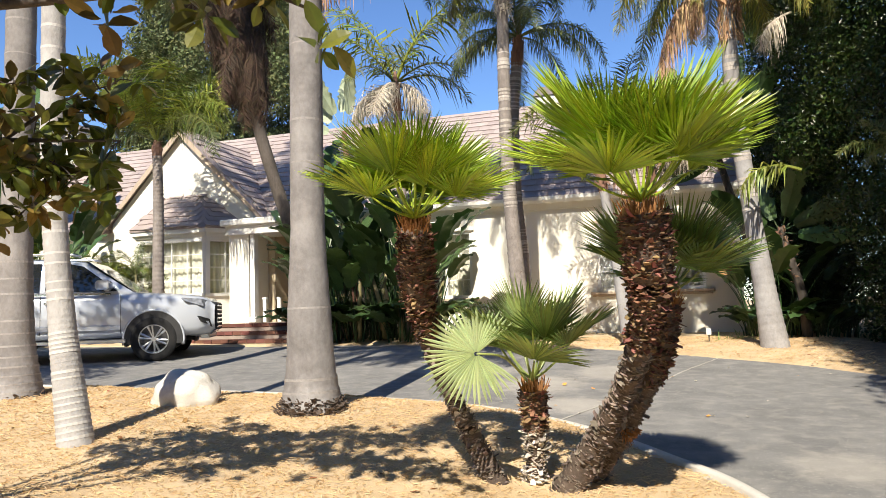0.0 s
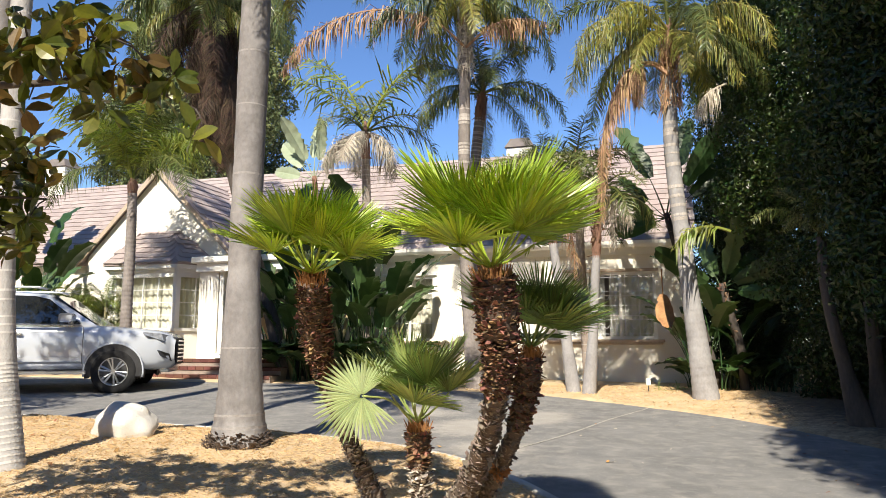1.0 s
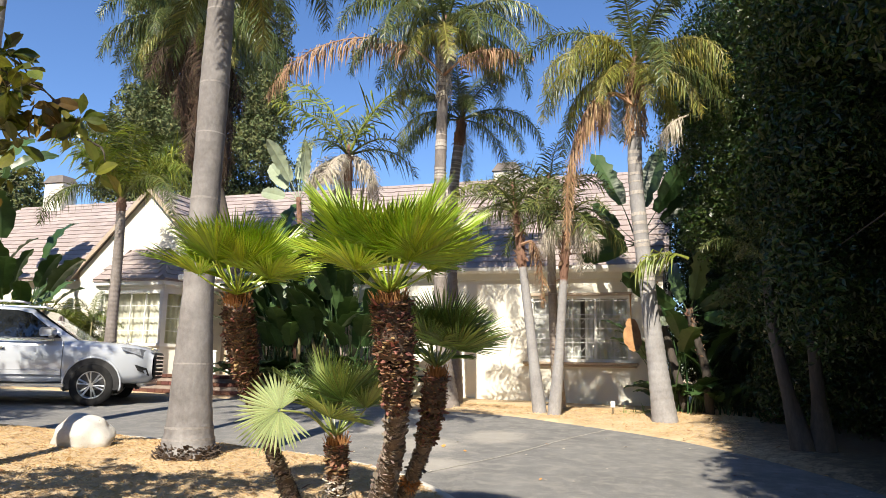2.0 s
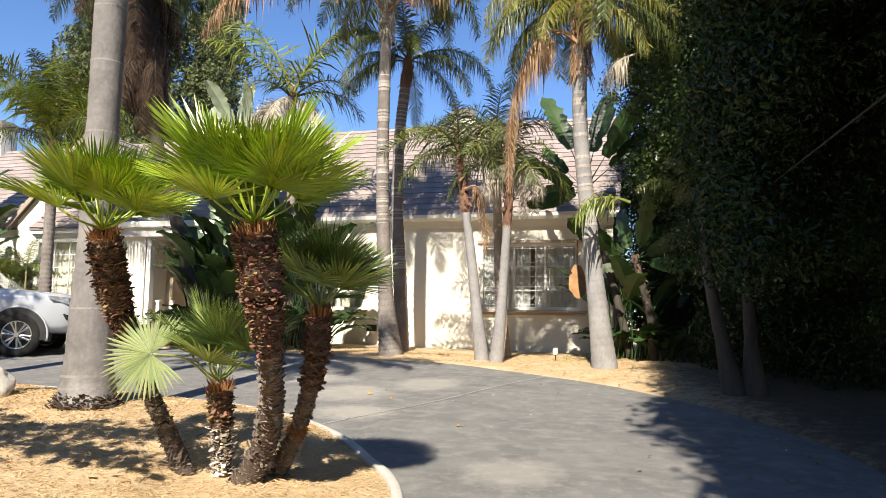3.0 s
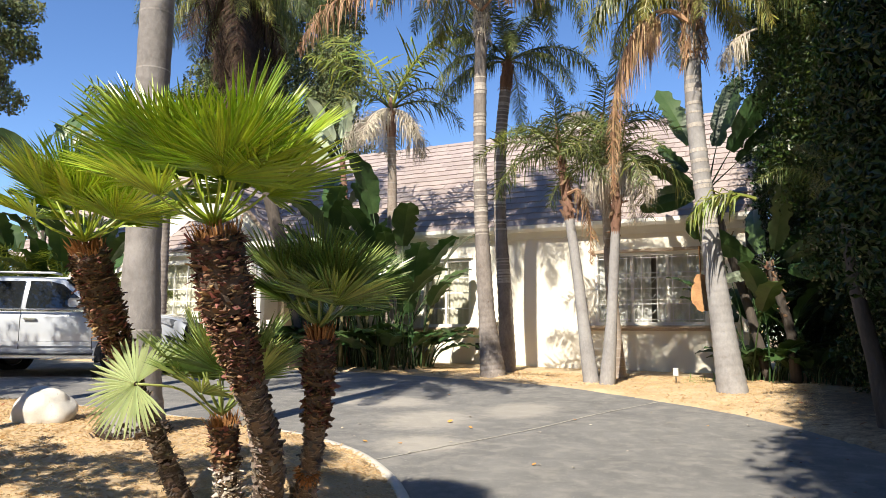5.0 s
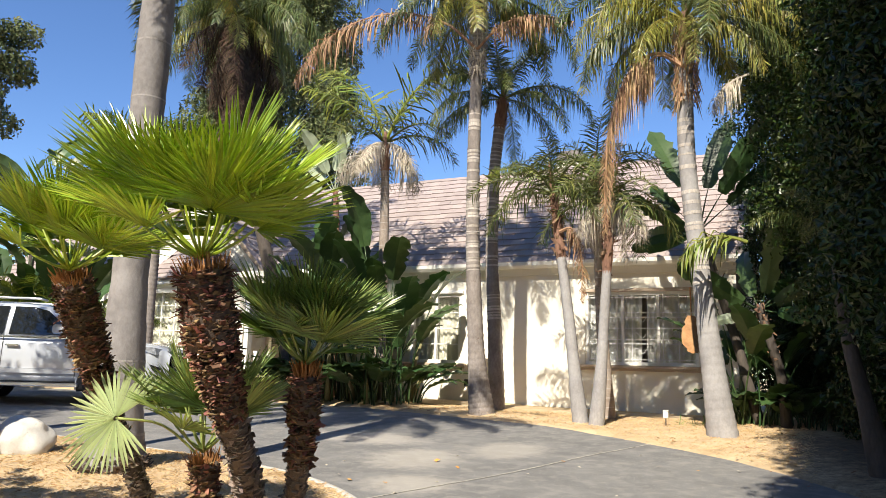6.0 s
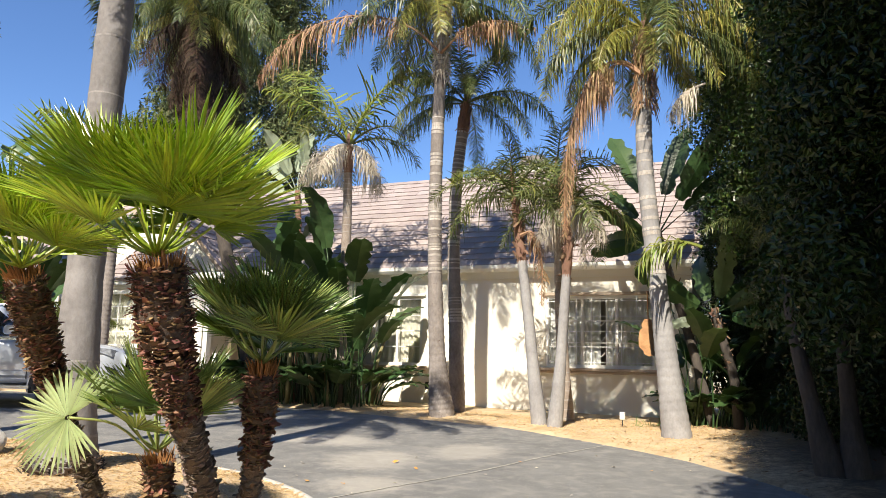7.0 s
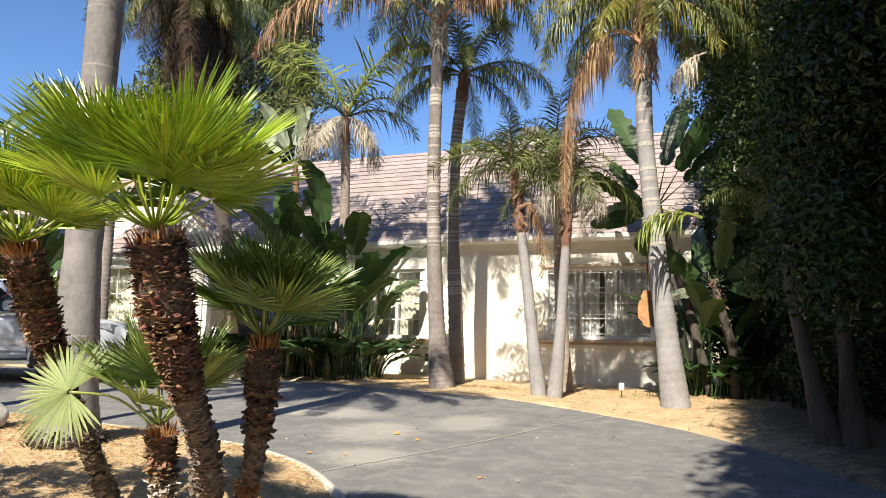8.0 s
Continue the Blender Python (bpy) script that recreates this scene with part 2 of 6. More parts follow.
BLACK_PLASTIC = surface("black_plastic", (0.02, 0.02, 0.021), (0.04, 0.04, 0.042), 6, 60, 0.6, 0.1)
CHROME = surface("chrome", (0.75, 0.76, 0.78), (0.80, 0.81, 0.83), 6, 60, 0.12, 0, metal=1.0)
LAMP_GLASS = surface("lamp_lens", (0.12, 0.13, 0.15), (0.40, 0.42, 0.46), 14, 60, 0.08, 0, gloss=0.9, coat=1.0)
RED_LENS = surface("red_lens", (0.4, 0.02, 0.02), (0.5, 0.03, 0.03), 5, 50, 0.15, 0)


# ---- mesh tools ----
class Geo:
    """Vertices and faces gathered for one mesh."""

    def __init__(self):
        self.v, self.f = [], []

    def add(self, vs, fs):
        o = len(self.v)
        self.v.extend(vs)
        self.f.extend([tuple(i + o for i in q) for q in fs])

    def box(self, x0, y0, z0, x1, y1, z1, b=0.0):
        if b <= 0:
            vs = [(x, y, z) for z in (z0, z1) for y in (y0, y1) for x in (x0, x1)]
            self.add(vs, [(0, 2, 3, 1), (4, 5, 7, 6), (0, 1, 5, 4), (2, 6, 7, 3), (0, 4, 6, 2), (1, 3, 7, 5)])
            return
        lo, hi = (x0, y0, z0), (x1, y1, z1)
        vs, idx = [], {}
        for c in range(8):
            s = [(c >> k) & 1 for k in range(3)]
            for k in range(3):
                p = [(hi[j] - b if s[j] else lo[j] + b) for j in range(3)]
                p[k] = hi[k] if s[k] else lo[k]
                idx[c, k] = len(vs)
                vs.append(tuple(p))
        fs = []
        for k in range(3):
            i, j = (k + 1) % 3, (k + 2) % 3
            for side in (0, 1):
                ring = [(0, 0), (1, 0), (1, 1), (0, 1)]
                q = [idx[(side << k) | (u << i) | (w << j), k] for u, w in ring]
                fs.append(tuple(q if side else q[::-1]))
            for u in (0, 1):
                for w in (0, 1):
                    c0 = (u << i) | (w << j)
                    c1 = c0 | (1 << k)
                    q = [idx[c0, i], idx[c1, i], idx[c1, j], idx[c0, j]]
                    fs.append(tuple(q if u == w else q[::-1]))
        for c in range(8):
            q = [idx[c, k] for k in range(3)]
            fs.append(tuple(q if bin(c).count("1") % 2 else q[::-1]))
        self.add(vs, fs)

    def tube(self, pts, radii, n=10, cap=True, squash=1.0):
        pts = [Vector(p) for p in pts]
        vs, fs = [], []
        for i, p in enumerate(pts):
            d = (pts[min(i + 1, len(pts) - 1)] - pts[max(i - 1, 0)]).normalized()
            a = d.orthogonal() if abs(d.z) < 0.9 else Vector((1, 0, 0)) - d * d.x
            if abs(d.z) < 0.9:
                a = d.cross(Vector((0, 0, 1)))
            a.normalize()
            b = d.cross(a)
            r = radii[i] if isinstance(radii, (list, tuple)) else radii
            for k in range(n):
                g = 2 * math.pi * k / n
                vs.append(tuple(p + a * (r * math.cos(g)) + b * (r * squash * math.sin(g))))
        for i in range(len(pts) - 1):
            for k in range(n):
                q = (i * n + k, i * n + (k + 1) % n, (i + 1) * n + (k + 1) % n, (i + 1) * n + k)
                fs.append(q)
        if cap:
            fs.append(tuple(range(n))[::-1])
            fs.append(tuple((len(pts) - 1) * n + k for k in range(n)))
        self.add(vs, fs)

    def sheet(self, rows):
        """A grid of points, row by row."""
        n = len(rows[0])
        vs = [tuple(p) for r in rows for p in r]
        self.add(vs, [(i * n + k, i * n + k + 1, (i + 1) * n + k + 1, (i + 1) * n + k) for i in range(len(rows) - 1) for k in range(n - 1)])

    def extrude(self, outline, y0, y1, axis="y"):
        """A flat outline of (x, z) pairs made solid from y0 to y1."""
        n = len(outline)
        make = {"y": lambda u, w, d: (u, d, w), "x": lambda u, w, d: (d, u, w), "z": lambda u, w, d: (u, w, d)}[axis]
        vs = [make(u, w, d) for d in (y0, y1) for u, w in outline]
        fs = [tuple(range(n)), tuple(range(2 * n - 1, n - 1, -1))]
        fs += [(k, n + k, n + (k + 1) % n, (k + 1) % n) for k in range(n)]
        self.add(vs, fs)

    def mesh(self, name, mat, smooth=False):
        me = bpy.data.meshes.new(name)
        me.from_pydata(self.v, [], self.f)
        me.materials.append(mat)
        if smooth:
            me.polygons.foreach_set("use_smooth", [True] * len(me.polygons))
        me.update()
        return me


def part(name, geo, mat, parent=None, label="", smooth=False, at=(0, 0, 0)):
    """One mesh object, under a thing or a part."""
    me = geo if isinstance(geo, bpy.types.Mesh) else geo.mesh(name, mat, smooth)
    ob = new(name, me)
    ob.location = at
    if parent:
        ob.parent = parent
    if label:
        ob["label"] = label
    return ob


def thing(name, at, label, category, group="", kind=""):
    ob = new(name)
    ob.location = at
    return tagged(ob, label, category, group, kind)


def curve_points(ctrl, n):
    """A smooth curve through control points."""
    P = [Vector(p) for p in ctrl]
    P = [P[0] * 2 - P[1]] + P + [P[-1] * 2 - P[-2]]
    out = []
    segs = len(P) - 3
    for i in range(n + 1):
        u = i / n * segs
        k = min(int(u), segs - 1)
        w = u - k
        a, b, c, d = P[k:k + 4]
        out.append(0.5 * (2 * b + (c - a) * w + (2 * a - 5 * b + 4 * c - d) * w * w + (3 * b - a - 3 * c + d) * w ** 3))
    return out


def rnd(a, b):
    return random.uniform(a, b)


# ---- ground, drive, kerb ----
KERB_LINE = [(-26, 8.3), (-14, 8.3), (-8, 8.2), (-5.2, 8.1), (-4.0, 8.0), (-3.0, 7.86), (-2.3, 7.65), (-1.6, 7.26), (-1.0, 6.73), (-0.65, 6.32), (-0.36, 5.92),
             (-0.1, 5.58), (0.12, 5.15), (0.36, 4.45), (0.58, 3.4), (0.72, 2.0), (0.8, -2.0), (0.8, -8.0)]
FAR_LINE = [(-26, 13.3), (-14, 13.3), (-11, 13.2), (-9, 13.3), (-7.2, 13.9), (-5.8, 14.15), (-4.7, 13.9), (-3.6, 13.6), (-2.6, 13.35), (-1.6, 13.0), (-0.6, 12.45),
            (0.2, 11.9), (0.8, 11.5), (1.4, 10.95), (2.0, 10.2), (2.6, 9.3), (3.05, 8.3), (3.4, 7.0), (3.7, 4.0), (3.8, -2.0), (3.8, -8.0)]
kerb_pts = [Vector((p.x, p.y, 0)) for p in curve_points([(x, y, 0) for x, y in KERB_LINE], 150)]
far_pts = [Vector((p.x, p.y, 0)) for p in curve_points([(x, y, 0) for x, y in FAR_LINE], 150)]


def drive_z(x, y):
    return -0.30 + 0.05 * (min(max(y, -5), 13) - 6.5) - 0.015 * (min(max(x, -12), 4) + 0.7)


def edge_distance(px, py, line):
    """Distance from points to an edge line, and whether they lie on its left."""
    L = np.array([(p.x, p.y) for p in line])
    a, b = L[:-1], L[1:]
    d = b - a
    best, side = np.full(len(px), 1e9), np.zeros(len(px))
    for k in range(len(a)):
        wx, wy = px - a[k, 0], py - a[k, 1]
        t = np.clip((wx * d[k, 0] + wy * d[k, 1]) / (d[k] @ d[k]), 0, 1)
        dist = np.hypot(wx - t * d[k, 0], wy - t * d[k, 1])
        near = dist < best
        best = np.where(near, dist, best)
        side = np.where(near, d[k, 0] * wy - d[k, 1] * wx, side)
    return best, side > 0


def ground_heights(px, py):
    px, py = np.asarray(px, float), np.asarray(py, float)
    base = -0.30 + 0.05 * (np.clip(py, -5, 13) - 6.5) - 0.015 * (np.clip(px, -12, 4) + 0.7)
    dk, beyond_kerb = edge_distance(px, py, kerb_pts)
    df, beyond_far = edge_distance(px, py, far_pts)
    bump = np.array([noise.noise((x * 0.9, y * 0.9, 0)) * 0.035 + noise.noise((x * 4, y * 4, 3)) * 0.012 for x, y in zip(px, py)])
    island = 0.02 + (0.11 + 0.09 * np.clip((py - 4.5) / 2.0, 0, 1)) * (1 - np.exp(-dk / 0.9)) + bump * np.minimum(dk / 0.4, 1)
    outer = 0.015 + 0.09 * (1 - np.exp(-df / 0.8)) + bump * np.minimum(df / 0.3, 1)
    street = -0.06
    island = island - 0.11 * np.exp(-((px + 1.2) ** 2 + (py - 5.0) ** 2) / 0.9)
    lift = np.where(~beyond_kerb, island, np.where(beyond_far, outer, street))
    return base + lift


def ground_z(x, y):
    return float(ground_heights([x], [y])[0])


def ground_axis(lo, a, b, hi, fine, coarse):
    """Lines that lie close together between a and b, and far apart beyond."""
    out, v = [], a
    while v <= b + 1e-6:
        out.append(v)
        v += fine
    left, v, s = [], a, fine
    while v > lo:
        s = min(s * 1.35, coarse)
        v -= s
        left.append(v)
    v, s = b, fine
    while v < hi:
        s = min(s * 1.35, coarse)
        v += s
        out.append(v)
    return left[::-1] + out


gx = ground_axis(-700, -9.0, 4.5, 700, 0.12, 60)
gy = ground_axis(-300, 2.5, 15.5, 900, 0.12, 60)
GX, GY = np.meshgrid(gx, gy)
GZ = ground_heights(GX.ravel(), GY.ravel()).reshape(GX.shape)
g = Geo()
g.sheet([[(GX[j, i], GY[j, i], GZ[j, i]) for i in range(len(gx))] for j in range(len(gy))])
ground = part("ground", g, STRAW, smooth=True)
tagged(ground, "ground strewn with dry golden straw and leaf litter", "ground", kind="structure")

# the asphalt, a strip between its two edges
g = Geo()
rows = []
for k in range(len(kerb_pts)):
    a, b = kerb_pts[k], far_pts[k]
    row = []
    for i in range(25):
        p = a.lerp(b, i / 24)
        wob = 0.06 * noise.noise((p.x * 1.7, p.y * 1.7, 5)) if i == 24 else 0
        row.append((p.x, p.y + wob, drive_z(p.x, p.y) + 0.006 * noise.noise((p.x * 0.8, p.y * 0.8, 9)) + 0.004))
    rows.append(row)
g.sheet(rows)
driveway = part("driveway", g, ASPHALT, smooth=True)
tagged(driveway, "worn grey asphalt driveway curving past the house", "driveway", kind="structure")

# the kerb, a thin rounded concrete band
g = Geo()
rows = []
for k, p in enumerate(kerb_pts):
    q, o = kerb_pts[min(k + 1, len(kerb_pts) - 1)], kerb_pts[max(k - 1, 0)]
    d = (q - o).normalized()
    nrm = Vector((d.y, -d.x, 0))
    z = drive_z(p.x, p.y)
    prof = ((-0.005, -0.06), (-0.005, 0.03), (0.01, 0.045), (0.06, 0.047), (0.075, 0.03), (0.075, -0.06))
    rows.append([(p.x + nrm.x * u, p.y + nrm.y * u, z + w) for u, w in prof])
g.sheet(rows)
kerb = part("kerb", g, KERB, smooth=True)
tagged(kerb, "thin pale concrete kerb along the island bed", "kerb", kind="structure")


# ---- house ----
HOUSE_BASE = -0.25
EAVE_Y, EAVE_Z, RIDGE_Y, RIDGE_Z = 17.15, 3.27, 21.0, 6.46
house = thing("house", (0, 0, 0), "single-storey cream stucco house with a brown tiled gable roof", "house")


def wall_run(name, x0, x1, y0, y1, z0, z1, holes, label=""):
    """A wall along x with openings (x0, x1, z0, z1) cut through it."""
    xs = sorted({x0, x1, *(h[0] for h in holes), *(h[1] for h in holes)})
    zs = sorted({z0, z1, *(h[2] for h in holes), *(h[3] for h in holes)})
    nx, nz = len(xs), len(zs)

    def solid(i, k):
        if not (0 <= i < nx - 1 and 0 <= k < nz - 1):
            return False
        cx, cz = (xs[i] + xs[i + 1]) / 2, (zs[k] + zs[k + 1]) / 2
        return not any(h[0] < cx < h[1] and h[2] < cz < h[3] for h in holes)

    def vid(i, k, back):
        return (k * nx + i) * 2 + back

    g = Geo()
    fs = []
    for k in range(nz - 1):
        for i in range(nx - 1):
            if not solid(i, k):
                continue
            fs.append((vid(i, k, 0), vid(i + 1, k, 0), vid(i + 1, k + 1, 0), vid(i, k + 1, 0)))
            fs.append((vid(i, k + 1, 1), vid(i + 1, k + 1, 1), vid(i + 1, k, 1), vid(i, k, 1)))
            for (di, dk, p, q) in ((-1, 0, (i, k + 1), (i, k)), (1, 0, (i + 1, k), (i + 1, k + 1)), (0, -1, (i, k), (i + 1, k)), (0, 1, (i + 1, k + 1), (i, k + 1))):
                if not solid(i + di, k + dk):
                    fs.append((vid(*p, 0), vid(*p, 1), vid(*q, 1), vid(*q, 0)))
    g.add([(x, y, z) for z in zs for x in xs for y in (y0, y1)], fs)
    return part(name, g, STUCCO, house, label)


WIN_A = (-2.16, 0.16, 1.08, 2.62)
WIN_B = (-6.42, -5.10, 1.04, 2.65)
wall_run("wall", -8.35, 0.9, 17.4, 17.6, HOUSE_BASE, 3.22, [WIN_A, WIN_B])
wall_run("wall", -10.6, -8.35, 18.4, 18.6, 0.4, 3.22, [(-9.75, -8.8, 0.6, 2.72)])
wall_run("wall", -22.0, -14.9, 17.4, 17.6, HOUSE_BASE, 3.22, [(-18.6, -17.0, 1.0, 2.6)])
g = Geo()
g.box(0.7, 17.6, HOUSE_BASE, 0.9, 24.6, 3.22)
g.extrude([(17.4, 3.22), (24.6, 3.22), (21.0, 6.1)], 0.7, 0.9, "x")
part("wall", g, STUCCO, house)
g = Geo()
g.box(-8.55, 17.6, HOUSE_BASE, -8.35, 18.4, 3.22)
part("wall", g, STUCCO, house)
g = Geo()
g.box(-22, 24.4, HOUSE_BASE, 0.7, 24.6, 3.22)
part("wall", g, STUCCO, house)
# interior, dim behind the curtains
g = Geo()
g.box(-8.3, 20.4, 0.3, 0.7, 20.5, 3.2)
g.box(-8.3, 17.6, 0.3, 0.7, 20.4, 0.4)
g.box(-8.3, 17.6, 3.1, 0.7, 20.4, 3.18)
part("room", g, DARK_ROOM, house)

# frieze board, gutter, downpipe
g = Geo()
g.box(-8.35, 17.36, 3.02, 0.92, 17.398, 3.24, 0.008)
part("frieze", g, WHITE, house)
g = Geo()
prof = [(17.25, 3.30), (17.25, 3.19), (17.22, 3.16), (17.15, 3.16), (17.10, 3.22), (17.09, 3.30), (17.11, 3.30), (17.13, 3.22), (17.20, 3.20), (17.23, 3.30)]
g.extrude(prof, -8.6, 1.05, "x")
part("gutter", g, WHITE, house)
g = Geo()
g.box(-9.3, 17.16, 3.20, 1.0, 17.42, 3.24)
part("soffit", g, WHITE, house)


def tiled_slope(name, origin, along, up, length, height, keep, pieces=None, course=0.27, width=0.34):
    """A tiled roof slope. Tiles overlap in courses; keep(u, v) says where the slope goes on; pieces(u) which are single objects."""
    o, a, b = Vector(origin), Vector(along).normalized(), Vector(up).normalized()
    nrm = a.cross(b).normalized()
    if nrm.z < 0:
        nrm = -nrm
    rows_n = int(height / course) + 1
    runs = Geo()
    singles = []
    rng = random.Random(len(name))
    for r in range(rows_n):
        v = r * course
        n = int(length / width) + 2
        shift = (r % 2) * width * 0.5 + rng.uniform(-0.03, 0.03)
        for i in range(n):
            u0 = i * width - shift
            uc = u0 + width / 2
            if not keep(uc, v + course * 0.4):
                continue
            lift, skew = rng.uniform(0.0, 0.008), rng.uniform(-0.012, 0.012)
            d0 = rng.uniform(-0.014, 0.014)
            top = min(v + course * 1.12, height)
            us = (u0 + 0.003, u0 + width - 0.003)
            pts = []
            for zed in (0, 1):
                for vv, base in ((v + d0, 0.034 + lift), (top, 0.012)):
                    for j, uu in enumerate(us):
                        w = base + (0 if zed == 0 else -0.030 if vv < top else -0.01)
                        pts.append(o + a * uu + b * (vv + (skew if j and vv < top else 0)) + nrm * w)
            fs = [(0, 1, 3, 2), (4, 6, 7, 5), (0, 4, 5, 1), (0, 2, 6, 4), (1, 5, 7, 3)]
            if pieces and pieces(uc):
                singles.append((pts, fs))
            else:
                runs.add([tuple(p) for p in pts], fs)
    return runs, singles


def roof_deck(pts, thick=0.05):
    g = Geo()
    n = len(pts)
    g.add([tuple(p) for p in pts] + [(p[0], p[1], p[2] - thick) for p in pts],
          [tuple(range(n)), tuple(range(2 * n - 1, n - 1, -1))] + [(k, n + k, n + (k + 1) % n, (k + 1) % n) for k in range(n)])
    return g


slope_len = math.hypot(RIDGE_Y - EAVE_Y, RIDGE_Z - EAVE_Z)
ROOF_X0, ROOF_X1 = -22.2, 1.05
GAB_X, GAB_HALF, GAB_TOP, GAB_Y = -13.05, 2.55, 5.86, 16.85
main_roof = part("roof", roof_deck([(ROOF_X0, EAVE_Y, EAVE_Z), (ROOF_X1, EAVE_Y, EAVE_Z), (ROOF_X1, RIDGE_Y, RIDGE_Z), (ROOF_X0, RIDGE_Y, RIDGE_Z)]), TILE_I, house)
part("roof", roof_deck([(ROOF_X0, RIDGE_Y, RIDGE_Z), (ROOF_X1, RIDGE_Y, RIDGE_Z), (ROOF_X1, 24.9, 3.3), (ROOF_X0, 24.9, 3.3)]), TILE_I, house)


def off_gable(u, v):
    x = ROOF_X0 + u
    z = EAVE_Z + v / slope_len * (RIDGE_Z - EAVE_Z)
    return abs(x - GAB_X) > (GAB_TOP - z) / (GAB_TOP - 3.3) * GAB_HALF - 0.1 and u < ROOF_X1 - ROOF_X0


runs, singles = tiled_slope("main", (ROOF_X0, EAVE_Y - 0.02, EAVE_Z + 0.01), (1, 0, 0), (0, RIDGE_Y - EAVE_Y, RIDGE_Z - EAVE_Z), ROOF_X1 - ROOF_X0, slope_len,
                            off_gable, lambda u: -6.1 < ROOF_X0 + u < -1.2)
tagged(part("tile_field", runs, TILE_I, main_roof), kind="stuff")
main_tiles = singles

g = Geo()
for i in range(int((ROOF_X1 - ROOF_X0) / 0.4)):
    x = ROOF_X0 + i * 0.4
    pr = [(RIDGE_Y - 0.13, RIDGE_Z - 0.06), (RIDGE_Y - 0.07, RIDGE_Z + 0.045), (RIDGE_Y + 0.07, RIDGE_Z + 0.045), (RIDGE_Y + 0.13, RIDGE_Z - 0.06)]
    g.extrude(pr, x, x + 0.39, "x")
part("ridge_cap", g, TILE_I, house)

# cross gable over the bay
back_y = EAVE_Y + (GAB_TOP - EAVE_Z) / (RIDGE_Z - EAVE_Z) * (RIDGE_Y - EAVE_Y)
for side in (-1, 1):
    low = (GAB_X + side * GAB_HALF, 3.3)
    pts = [(GAB_X, GAB_Y, GAB_TOP), (GAB_X, back_y, GAB_TOP), (low[0], EAVE_Y + 0.1, low[1]), (low[0], GAB_Y, low[1])]
    gab = part("gable_roof", roof_deck(pts if side < 0 else pts[::-1]), TILE_I, house)
    hgt = math.hypot(GAB_HALF, GAB_TOP - 3.3)
    depth = back_y - GAB_Y
    runs, _ = tiled_slope("gable", (low[0], GAB_Y, low[1] + 0.01), (0, 1, 0), (GAB_X - low[0], 0, GAB_TOP - 3.3), depth, hgt,
                          lambda u, v: 0.18 < u < 0.25 + depth * v / hgt)
    tagged(part("tile_field", runs, TILE_I, gab), kind="stuff")
    # barge board
    g = Geo()
    g.add([(GAB_X, GAB_Y - 0.01, GAB_TOP - 0.02), (low[0], GAB_Y - 0.01, low[1] - 0.02), (low[0], GAB_Y - 0.01, low[1] - 0.16), (GAB_X, GAB_Y - 0.01, GAB_TOP - 0.2),
           (GAB_X, GAB_Y + 0.03, GAB_TOP - 0.02), (low[0], GAB_Y + 0.03, low[1] - 0.02), (low[0], GAB_Y + 0.03, low[1] - 0.16), (GAB_X, GAB_Y + 0.03, GAB_TOP - 0.2)],
          [(0, 1, 2, 3), (7, 6, 5, 4), (0, 4, 5, 1), (3, 2, 6, 7), (1, 5, 6, 2), (0, 3, 7, 4)])
    part("barge_board", g, SILL, house)
g = Geo()
g.extrude([(GAB_X - 2.3, HOUSE_BASE), (GAB_X + 2.3, HOUSE_BASE), (GAB_X + 2.3, 3.4), (GAB_X, 5.74), (GAB_X - 2.3, 3.4)], 17.0, 17.2)
part("gable_wall", g, STUCCO, house)

# bay window: a front and two slanted sides
BAY = [(-14.25, 17.0), (-13.65, 15.95), (-11.55, 15.95), (-10.98, 16.85)]
bay = part("bay_window", Geo(), STUCCO, house)


